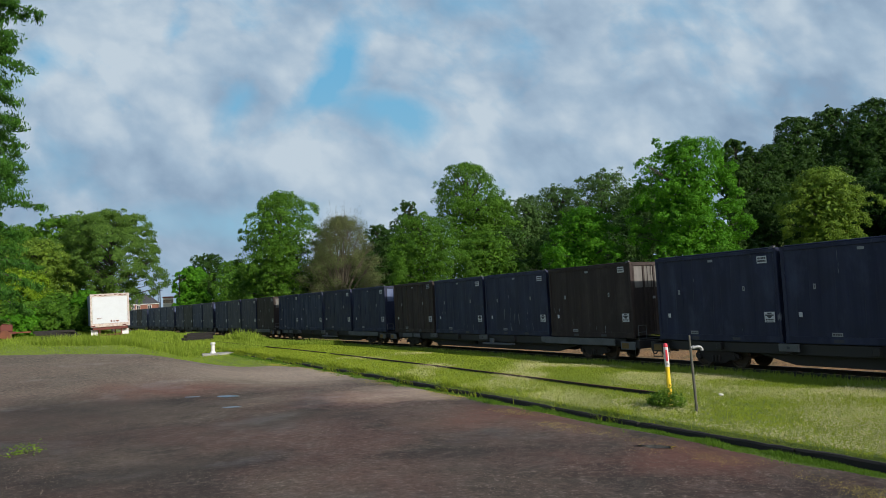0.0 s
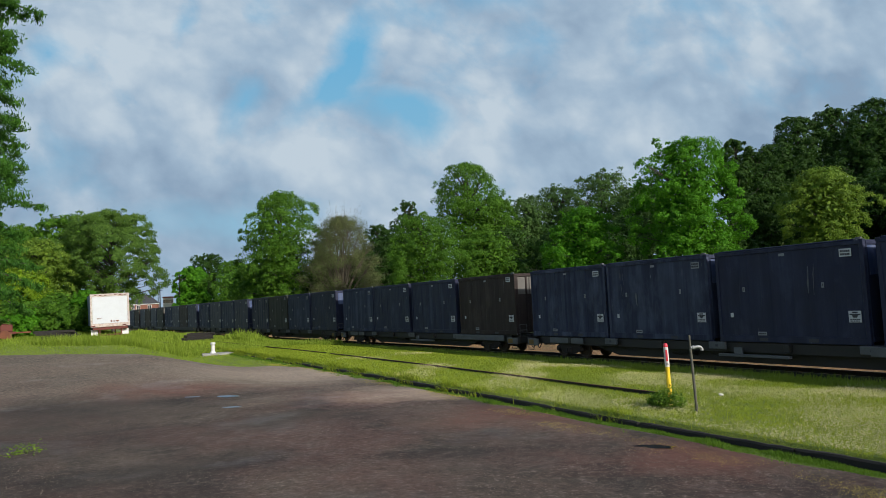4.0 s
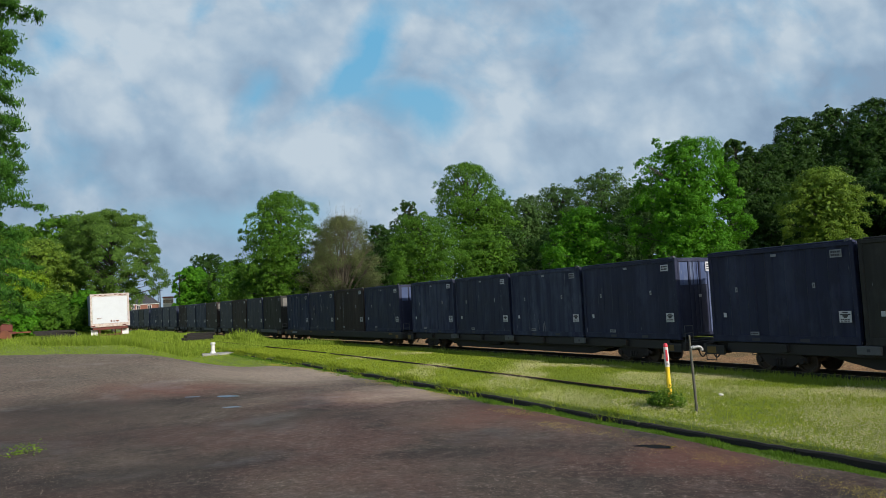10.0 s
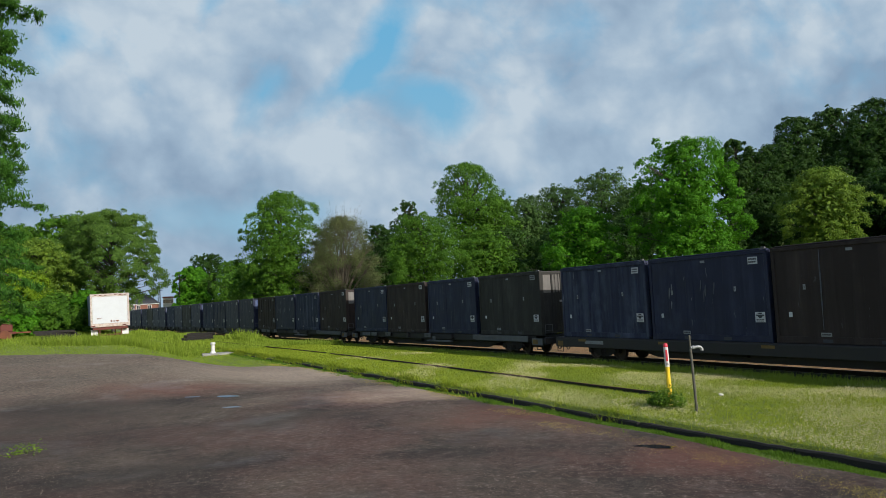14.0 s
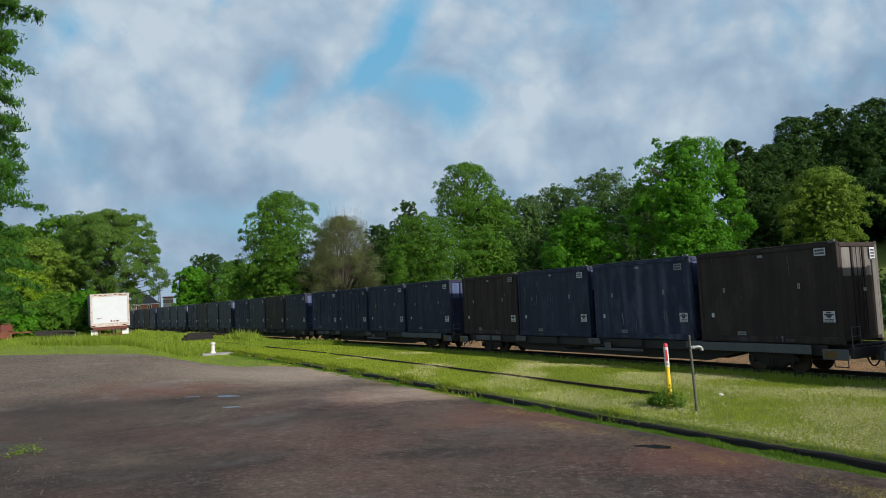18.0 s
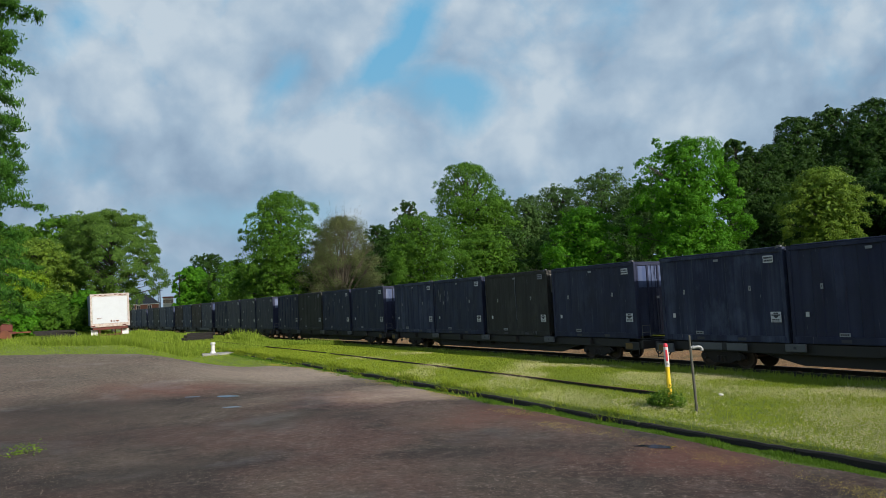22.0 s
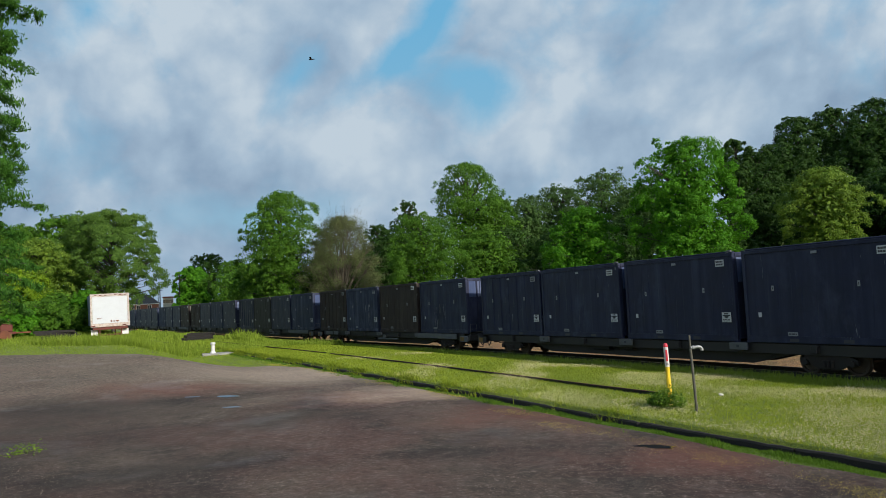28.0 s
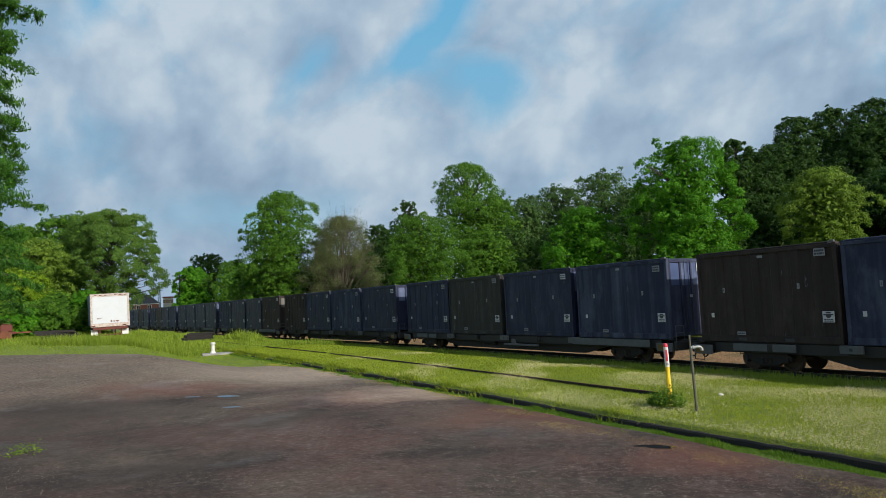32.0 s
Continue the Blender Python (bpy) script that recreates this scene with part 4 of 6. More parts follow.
SPEC = {"n": ("dark navy steel waste container with a square white placard", "NAVY"), "d": ("deep navy steel waste container with a square white placard", "NAVY_DARK"),
        "f": ("faded scuffed navy steel waste container", "NAVY_FADED"), "k": ("brown-black steel waste container with weathered paint", "BLACK"), "o": ("olive-black steel waste container with weathered paint", "OLIVE")}
PAINTS = {"NAVY": NAVY, "NAVY_DARK": NAVY_DARK, "NAVY_FADED": NAVY_FADED, "BLACK": BLACK, "OLIVE": OLIVE}


def get_container(code):
    if code in containers_made:
        return copy_thing(containers_made[code], Matrix.Identity(4))
    label, paint = SPEC[code.lower()]
    if code.isupper():
        label = label.replace("steel", "ribbed steel")
    ob = container(label, PAINTS[paint], SUNLIT_GREY if code.lower() in "ko" else SUNLIT_BLUE, code.isupper(), ord(code))
    containers_made[code] = ob
    return ob


def get_car(kind):
    if kind in cars_made:
        return copy_thing(cars_made[kind], Matrix.Identity(4))
    cars_made[kind] = flat_car(kind, CAR_LABEL[kind])
    return cars_made[kind]


SLACK = {-7: 0.4, -6: 0.4, -5: 0.38, -2: -0.15, 0: -0.2, 5: 0.1, 6: 0.2, 7: 0.35}


def car_pose(k, t):
    """The car's pose on the line at t: its bogies stand on the track."""
    s = LEAD0 + SPEED * (13 - t) + CAR_PITCH * k + 13.08 + SLACK.get(k, 0.4 if k > 7 else 0.0)
    front, rear = (place(q, -1.22, line_z(q)) for q in (s - 10.06, s + 10.06))
    way, mid = front - rear, (front + rear) / 2
    return Matrix.Translation(mid) @ pose(0, 0, 0, 0, -math.degrees(math.asin(way.z / way.length)), math.degrees(math.atan2(way.y, way.x)))


# where each container begins, from the front of the load
SEATS, DECK_SEATS, TIGHT_SEATS = (0.0, 6.72, 13.42, 19.86), (0.2, 6.75, 13.2, 19.75), (0.0, 6.50, 13.05, 19.66)
OTHER_SEATS = {0: DECK_SEATS, -1: TIGHT_SEATS, -5: TIGHT_SEATS}
train = []
mixes = ["nnoN", "nfnK", "knnF", "nnnN", "fnkN", "nonF", "dnfN", "nknK"]
for k in range(-7, 17):
    car = get_car(CAR_KIND.get(k, "grey" if k % 3 else "plain"))
    load = []
    for i, code in enumerate(LOADS.get(k, mixes[k % 8])):
        load.append((get_container(code), 13.08 - CL / 2 - OTHER_SEATS.get(k, SEATS)[i]))
    train.append((k, car, load))


def scrapes(ob, x0, x1, z0, z1, count, seed, tall=0.5):
    """Pale run marks and scrapes down the side that faces the yard."""
    rng = random.Random(seed)
    bm = bmesh.new()
    for i in range(count):
        x = rng.uniform(x0, x1)
        top = rng.uniform(z0 + tall * 0.5, z1)
        w = rng.uniform(0.012, 0.05)
        bend = rng.uniform(-0.08, 0.08)
        n = 5
        rows = []
        for j in range(n + 1):
            f = j / n
            ww = w * (0.25 + 0.9 * math.sin(3.1416 * min(0.95, f + 0.06))) * rng.uniform(0.6, 1.2)
            xx = x + bend * f + rng.uniform(-0.012, 0.012)
            zz = top - tall * rng.uniform(0.9, 1.1) * f
            rows.append([bm.verts.new((xx + d * ww, -HY + 0.022, zz)) for d in (-1, 1)])
        for p, q in zip(rows, rows[1:]):
            bm.faces.new((p[0], q[0], q[1], p[1]))
    bmesh.ops.solidify(bm, geom=bm.faces[:], thickness=0.004)
    part("paint_scrape", bm, SCRAPE, ob, "pale scraped paint marks")


for k, car, load in train:
    for which, args in {(4, 2): (-2.8, -0.6, 1.9, 3.2, 9, 1, 0.55), (2, 2): (-2.8, 0.2, 1.8, 3.2, 10, 2, 0.6), (0, 2): (-2.6, 0.6, 1.5, 3.1, 10, 3, 0.5), (7, 0): (-1.2, 0.6, 0.5, 2.2, 12, 4, 0.6),
                        (4, 1): (-0.02, 0.02, 3.2, 3.3, 1, 5, 3.0), (0, 1): (-1.2, -1.15, 3.0, 3.2, 1, 6, 2.8), (-4, 1): (0.9, 1.3, 2.2, 3.3, 2, 7, 1.1), (-4, 2): (-2.6, -1.0, 1.8, 3.3, 6, 8, 0.6),
                        (-1, 1): (-2.5, 1.5, 0.4, 1.4, 5, 9, 0.6), (7, 2): (0.5, 2.2, 0.5, 2.6, 6, 10, 0.7), (5, 1): (-2.8, 2.0, 2.4, 3.3, 6, 11, 0.4), (-5, 1): (-2.4, 2.4, 0.4, 1.6, 7, 12, 0.6), (2, 1): (-2.5, 2.5, 0.4, 1.5, 6, 13, 0.6)}.items():
        if which[0] == k:
            scrapes(load[which[1]][0], *args)

# ---------------------------------------------------------------- things in the yard
def marker_post():
    z = ground_at(6.23, 20.82)
    c = thing("marker_post", "yellow plastic marker post with a white and red top", "marker post", pose(6.23, 20.82, z, 0, -1.6, -30))
    part("post", lathe(bmesh.new(), [(0.062, -0.05), (0.062, 1.10), (0.060, 1.12)], 14), YELLOW, c, smooth_shade=False)
    part("sleeve", lathe(bmesh.new(), [(0.066, 1.10), (0.066, 1.66)], 14), WHITE_PAINT, c, "white sleeve")
    part("cap", lathe(bmesh.new(), [(0.068, 1.655), (0.068, 1.70), (0.055, 1.745), (0.02, 1.765)], 14), RED, c, "red rounded cap")
    bm = boxes((-0.022, 0.03, -0.0715, -0.062, 1.26, 1.58))
    ob = part("warning_strip", bm, RED, c, "red warning strip")
    ob.matrix_basis = pose(0, 0, 0, 0, 0, 20)
    bm = bmesh.new()
    for i in range(2):
        box(bm, -0.03, 0.03, -0.0705, -0.062, 1.15 + 0.045 * i, 1.17 + 0.045 * i)
    ob = part("small_print", bm, INK_AND_HOLES, c)
    ob.matrix_basis = pose(0, 0, 0, 0, 0, 20)


def vent_pipe():
    z = ground_at(6.56, 19.65)
    c = thing("vent_pipe", "weathered grey vent pipe with a pale elbow", "pipe", pose(6.56, 19.65, z, 0, -2.0, 0))
    part("pipe", lathe(bmesh.new(), [(0.036, -0.05), (0.036, 1.65), (0.026, 1.66), (0.026, 2.02), (0.02, 2.03)], 12), PIPE, c)
    bm = bmesh.new()
    prev = Vector((0.0, 0, 1.70))
    for p in ((0.12, 0, 1.70), (0.20, 0, 1.715), (0.26, 0, 1.70), (0.30, 0, 1.65), (0.305, 0, 1.60)):
        tube(bm, prev, p, 0.04, n=10)
        prev = Vector(p)
    tube(bm, (0.05, 0, 1.70), (0.10, 0, 1.70), 0.052, n=10)
    part("elbow", bm, PIPE_PALE, c, "pale galvanised elbow")


marker_post()
vent_pipe()


def trailer():
    x, y = -23.62, 51.4
    z = ground_at(x, y)
    c = thing("box_trailer", "white box trailer with a rusty rear frame in tall grass", "trailer", pose(x, y, z, 0, -1.0, 27.5))
    w, b, t, ln = 1.23, 1.14, 3.36, 11.0
    for side in (-1, 1):
        part("side_wall", boxes((side * w - 0.03, side * w + 0.03, 0.06, ln, b, t - 0.04), bevel=0.01), worn_blue, c, "dull blue-grey side")
    part("roof", boxes((-w + 0.03, w - 0.03, 0.06, ln, t - 0.08, t - 0.03)), worn_blue, c)
    part("front_wall", boxes((-w + 0.03, w - 0.03, ln - 0.06, ln, b, t - 0.08)), worn_blue, c)
    part("floor", boxes((-w + 0.03, w - 0.03, 0.1, ln - 0.06, b, b + 0.12)), WOOD_DARK, c)
    bm = boxes((-w - 0.03, -w + 0.10, -0.03, 0.08, b - 0.10, t), (w - 0.10, w + 0.03, -0.03, 0.08, b - 0.10, t),
               (-w + 0.10, w - 0.10, -0.03, 0.08, t - 0.20, t), (-w + 0.10, w - 0.10, -0.03, 0.08, b - 0.10, b + 0.14), bevel=0.012)
    part("rear_frame", bm, TRAILER_FRAME, c, "white frame with peeling rusty paint")
    part("rear_door", boxes((-w + 0.105, w - 0.105, 0.0, 0.05, b + 0.145, t - 0.205), bevel=0.01), DOOR_WHITE, c, "plain white roll-up door")
    rng = random.Random(2)
    bm = bmesh.new()
    for i in range(7):
        xx = -1.0 + 0.32 * i
        box(bm, xx, xx + 0.17, -0.036, -0.031, t - 0.13, t - 0.08)
    part("marker_lamp", bm, RUST_RED, c, "row of small red lamps")
    bm = bmesh.new()
    for x0, x1, z0, z1 in ((0.02, 0.12, 0.05, 0.17), (0.2, 0.28, 0.06, 0.14), (0.36, 0.56, 0.08, 0.15), (0.42, 0.48, 0.02, 0.10), (-0.85, -0.5, 0.34, 0.37), (-0.85, -0.6, 0.29, 0.32)):
        box(bm, x0, x1, -0.006, 0.001, b + 0.17 + z0, b + 0.17 + z1)
    part("worn_marks", bm, RUST, c, "rust marks on the door")
    part("bumper", boxes((-w + 0.1, w - 0.1, -0.02, 0.10, b - 0.30, b - 0.12), (-0.75, 0.75, 0.0, 0.1, 0.42, 0.52), (-0.75, -0.65, 0.02, 0.1, 0.50, b - 0.3), (0.65, 0.75, 0.02, 0.1, 0.50, b - 0.3), bevel=0.012), RUST_RED, c, "rusty red bumper frame")
    for xx in (-1.02, 0.98):
        part("tail_lamp", boxes((xx - 0.2, xx + 0.05, -0.045, -0.02, b - 0.07, b + 0.02), bevel=0.008), RUST_RED, c)
        part("mud_flap", boxes((xx - 0.22, xx + 0.2, 0.3, 0.32, 0.45, 0.86)), WHITE_PAINT, c, "white mud flap")
    for yy in (1.6, 2.9):
        for xx in (-0.98, 0.98):
            wh = part("wheel", lathe(bmesh.new(), [(0.30, -0.13), (0.5, -0.13), (0.52, -0.09), (0.52, 0.09), (0.5, 0.13), (0.30, 0.13)], 20, "y"), RUBBER, c)
            wh.matrix_basis = pose(xx, yy, 0.52, 0, 0, 90)
    part("landing_leg", boxes((-0.8, -0.7, 8.2, 8.3, 0.0, b), (0.7, 0.8, 8.2, 8.3, 0.0, b)), RUST, c)


worn_blue = worn("dull_blue_paint", (0.10, 0.14, 0.20), (0.20, 0.21, 0.22), 1.5, 0.6, 0.0, 0.6)
TRAILER_FRAME = worn("peeling_white_over_rust", (0.50, 0.45, 0.40), (0.17, 0.060, 0.036), 7.5, 0.7, 0.0, 1.0)
trailer()


def white_stand():
    x, y = -18.1, 56.5
    z = ground_at(x, y)
    c = thing("concrete_marker", "stubby white-painted post on a grey concrete pad", "post", pose(x, y, z, 0, 0, 20))
    rng = random.Random(1)
    bm = bmesh.new()
    box(bm, -0.8, 2.2, -0.8, 0.8, -0.05, 0.17, 0.03)
    part("pad", bm, CONCRETE, c, "grey concrete pad")
    part("post", lathe(bmesh.new(), [(0.24, 0.17), (0.22, 0.22), (0.15, 0.34), (0.13, 0.78), (0.17, 0.82), (0.20, 0.88), (0.20, 0.96), (0.15, 1.0)], 16), WHITE_PAINT, c, "white post with a flared foot")


white_stand()


def tie_pile(x, y, count, spread, label, seed, turn):
    z = ground_at(x, y)
    c = thing("sleeper_pile", label, "timber pile", pose(x, y, z, 0, 0, turn))
    rng = random.Random(seed)
    layer, left, h = 0, count, 0.0
    while left > 0:
        n = max(1, min(left, round(spread - layer)))
        for i in range(n):
            bm = box(bmesh.new(), -1.3, 1.3, -0.12, 0.12, 0.0, 0.17, 0.012)
            ob = part("sleeper", bm, WOOD_DARK, c)
            ob.matrix_basis = pose(rng.uniform(-0.45, 0.45), (i - (n - 1) / 2) * 0.29, h, 0, rng.uniform(-1.5, 1.5), rng.uniform(-9, 9))
        left -= n
        layer += 1
        h += 0.172
    return c


tie_pile(-27.2, 80.0, 20, 6, "loose pile of black wooden sleepers in the grass", 3, 8)
tie_pile(-27.2, 51.3, 8, 3, "low heap of rotting dark sleepers in grass", 5, 25)


def red_machine():
    x, y = -33.6, 54.4
    c = thing("rusty_machine", "rusty red abandoned machine sunk in grass", "machinery", pose(x, y, ground_at(x, y) - 0.02, 0, 0, 30))
    part("frame", boxes((-1.5, 1.3, -0.62, -0.46, 0.40, 0.58), (-1.5, 1.3, 0.46, 0.62, 0.40, 0.58), (-1.5, -1.3, -0.46, 0.46, 0.40, 0.58), (1.1, 1.3, -0.46, 0.46, 0.40, 0.58), bevel=0.02), RUST_RED, c)
    bm = bmesh.new()
    lo = [bm.verts.new((u * 0.45 - 0.55, v * 0.35, 0.6)) for u, v in ((-1, -1), (1, -1), (1, 1), (-1, 1))]
    hi = [bm.verts.new((u * 0.75 - 0.55, v * 0.6, 1.32)) for u, v in ((-1, -1), (1, -1), (1, 1), (-1, 1))]
    for i in range(4):
        bm.faces.new((lo[i], lo[(i + 1) % 4], hi[(i + 1) % 4], hi[i]))
    bm.faces.new(lo[::-1])
    bmesh.ops.solidify(bm, geom=bm.faces[:], thickness=0.04)
    part("hopper", bm, RUST_RED, c, "open rusty red hopper")
    part("engine_housing", boxes((0.3, 1.1, -0.42, 0.42, 0.59, 1.12), (0.38, 1.0, -0.36, 0.36, 1.12, 1.2), bevel=0.04), RUST_RED, c)
    part("exhaust", tube(bmesh.new(), (0.85, 0.1, 1.2), (0.85, 0.1, 1.5), 0.05, n=8), RUST, c)
    part("drawbar", boxes((1.3, 2.3, -0.07, 0.07, 0.42, 0.54), bevel=0.015), RUST, c)
    part("foot", boxes((0.7, 1.05, -0.78, -0.64, 0.0, 0.45), bevel=0.02), CAR_YELLOW, c, "worn yellow foot")
    for xx in (-0.95, 0.6):
        for yy in (-0.72, 0.72):
            part("wheel", lathe(bmesh.new(), [(0.1, yy - 0.07), (0.34, yy - 0.07), (0.36, yy), (0.34, yy + 0.07), (0.1, yy + 0.07)], 16, "y"), RUST, c).matrix_basis = pose(xx, 0, 0.34)


red_machine()


def litter():
    x, y = 8.1, 22.0
    bm = bmesh.new()
    bmesh.ops.create_icosphere(bm, subdivisions=2, radius=0.075)
    for v in bm.verts:
        v.co *= 1 + 0.35 * noise.noise(v.co * 14)
        v.co.z *= 0.45
    me = bpy.data.meshes.new("litter")
    bm.to_mesh(me)
    bm.free()
    me.materials.append(WHITE_PAINT)
    ob = new("litter", me)
    ob.location = (x, y, ground_at(x, y) + 0.09)
    tagged(ob, "crumpled white scrap lying in the clover", "litter")


litter()


# ---------------------------------------------------------------- far buildings and poles
def house():
    c = thing("brick_house", "red brick house with a dark hipped roof", "house", pose(-104.5, 252, 0, 0, 0, 18))
    w, d, e, top = 5.0, 4.5, 6.3, 9.5
    part("wall", boxes((-w, w, -d, d, 0, e)), BRICK, c)
    bm = bmesh.new()
    lo = [bm.verts.new(p) for p in ((-w - 0.5, -d - 0.5, e), (w + 0.5, -d - 0.5, e), (w + 0.5, d + 0.5, e), (-w - 0.5, d + 0.5, e))]
    hi = [bm.verts.new(p) for p in ((-1.8, 0, top), (1.8, 0, top))]
    bm.faces.new((lo[0], lo[1], hi[1], hi[0]))
    bm.faces.new((lo[1], lo[2], hi[1]))
    bm.faces.new((lo[2], lo[3], hi[0], hi[1]))
    bm.faces.new((lo[3], lo[0], hi[0]))
    bm.faces.new(lo[::-1])
    part("roof", bm, SHINGLE, c, "dark grey shingle roof")
    part("eave", boxes((-w - 0.52, w + 0.52, -d - 0.54, -d - 0.44, e - 0.18, e + 0.02)), WHITE_PAINT, c)
    for x in (-2.8, -1.2, 2.4):
        win = part("window", boxes((x - 0.6, x + 0.6, -d - 0.06, -d + 0.02, 4.3, 5.9), bevel=0.02), WHITE_PAINT, c, "white window frame")
        part("pane", boxes((x - 0.48, x - 0.04, -d - 0.075, -d - 0.062, 4.45, 5.75), (x + 0.04, x + 0.48, -d - 0.075, -d - 0.062, 4.45, 5.75)), GLASS, win)


def far_block(x, y, w, h, material, label, roof):
    c = thing("building", label, "building", pose(x, y, 0, 0, 0, 14))
    part("wall", boxes((-w / 2, w / 2, -1.5, 1.5, 0, h)), material, c)
    part("roof", boxes((-w / 2 - 0.3, w / 2 + 0.3, -1.8, 1.8, h, h + 0.7)), roof, c)
    for i in range(4):
        xx = -w / 2 + w * (i + 0.5) / 4
        win = part("window", boxes((xx - 0.6, xx + 0.6, -1.55, -1.45, h - 2.8, h - 1.0)), GLASS, c)


house()
far_block(-152.0, 400, 5, 10.9, CONCRETE, "distant pale building with a reddish roof", RUST_RED)
far_block(-141.5, 395, 2.6, 11.0, WHITE_PAINT, "distant white building with a grey roof", SHINGLE)


def utility_pole(x, y, h, arms, label):
    c = thing("utility_pole", label, "utility pole", pose(x, y, 0, 0, 0, 20))
    part("pole", tube(bmesh.new(), (0, 0, 0), (0, 0, h), 0.2, 0.13, 8), WOOD_DARK, c)
    for i in range(arms):
        z = h - 0.5 - 1.1 * i
        arm = part("cross_arm", boxes((-1.9, 1.9, -0.08, 0.08, z - 0.09, z + 0.09)), WOOD_DARK, c)
        for xx in (-1.7, -0.9, 0.9, 1.7):
            part("insulator", lathe(bmesh.new(), [(0.05, z + 0.09), (0.08, z + 0.14), (0.05, z + 0.26)], 8), TAG_GREY, arm).location = (xx, 0, 0)
    return c


utility_pole(-90.2, 230.5, 10.8, 0, "plain dark wooden pole")
utility_pole(-73.6, 202, 13.6, 2, "wooden utility pole with two cross arms")
utility_pole(-130.0, 330, 13.5, 1, "wooden utility pole with a cross arm")

# ---------------------------------------------------------------- trees
def leaf_cloud(rng, centres, radii, n, size, droop=0.0, flat=1.0, inner=0.62, slim=0.34):
    """Corners and faces of n folded kite leaves over the shells of the clumps."""
    centres, radii = np.asarray(centres), np.asarray(radii)
    pick = rng.choice(len(radii), n, p=radii ** 2 / (radii ** 2).sum())
    d = rng.normal(size=(n, 3))
    d /= np.linalg.norm(d, axis=1)[:, None]
    depth = inner + (1.06 - inner) * rng.random(n) ** 0.7
    pos = centres[pick] + d * (radii[pick] * depth)[:, None] * np.array((1, 1, flat))
    nor = d + rng.normal(size=(n, 3)) * 0.36 + np.array((0, 0, 0.35))
    nor /= np.linalg.norm(nor, axis=1)[:, None]
    t = np.cross(nor, rng.normal(size=(n, 3)))
    t[:, 2] -= droop
    t /= np.linalg.norm(t, axis=1)[:, None] + 1e-9
    b = np.cross(nor, t)
    sz = size * (0.55 + 0.9 * rng.random(n))[:, None]
    v = np.empty((n, 4, 3))
    v[:, 0] = pos - t * sz * 0.5
    v[:, 1] = pos + b * sz * slim + nor * sz * 0.10
    v[:, 2] = pos + t * sz * 0.6
    v[:, 3] = pos - b * sz * slim + nor * sz * 0.10
    return v.reshape(-1, 3), np.arange(4 * n).reshape(n, 4)


def tufted_cloud(rng, centres, radii, n, size, tufts=11, flat=0.8, slim=0.34):
    """Corners and faces of n folded leaves on small domes (tufts) that sit on the outer, upper side of each clump, with gaps between."""
    centres, radii = np.asarray(centres), np.asarray(radii)
    m = len(radii) * tufts
    own = np.repeat(np.arange(len(radii)), tufts)
    out = centres[own] * np.array((1.0, 1.0, 0.0))
    out /= np.linalg.norm(out, axis=1)[:, None] + 1e-6
    d = rng.normal(size=(m, 3))
    d /= np.linalg.norm(d, axis=1)[:, None]
    d = d + 0.55 * out + np.array((0, 0, 0.30))
    d /= np.linalg.norm(d, axis=1)[:, None]
    tuft_c = centres[own] + d * (radii[own] * rng.uniform(0.62, 0.98, m))[:, None] * np.array((1, 1, flat))
    tuft_r = radii[own] * rng.uniform(0.26, 0.50, m)
    axis = d + np.array((0, 0, 0.75))
    axis /= np.linalg.norm(axis, axis=1)[:, None]
    pick = rng.choice(m, n, p=tuft_r ** 2 / (tuft_r ** 2).sum())
    e = rng.normal(size=(n, 3))
    e /= np.linalg.norm(e, axis=1)[:, None]
    dot = (e * axis[pick]).sum(1)
    low = dot < -0.15
    e[low] -= 2 * dot[low][:, None] * axis[pick][low]
    pos = tuft_c[pick] + e * (tuft_r[pick] * rng.uniform(0.55, 1.08, n))[:, None] * np.array((1, 1, 0.72))
    nor = e + 0.35 * axis[pick] + rng.normal(size=(n, 3)) * 0.30
    nor /= np.linalg.norm(nor, axis=1)[:, None]
    t = np.cross(nor, rng.normal(size=(n, 3)))
    t[:, 2] -= 0.4
    t /= np.linalg.norm(t, axis=1)[:, None] + 1e-9
    b = np.cross(nor, t)
    sz = size * (0.55 + 0.9 * rng.random(n))[:, None]
    v = np.empty((n, 4, 3))
    v[:, 0] = pos - t * sz * 0.5
    v[:, 1] = pos + b * sz * slim + nor * sz * 0.10
    v[:, 2] = pos + t * sz * 0.6
    v[:, 3] = pos - b * sz * slim + nor * sz * 0.10
    return v.reshape(-1, 3), np.arange(4 * n).reshape(n, 4)


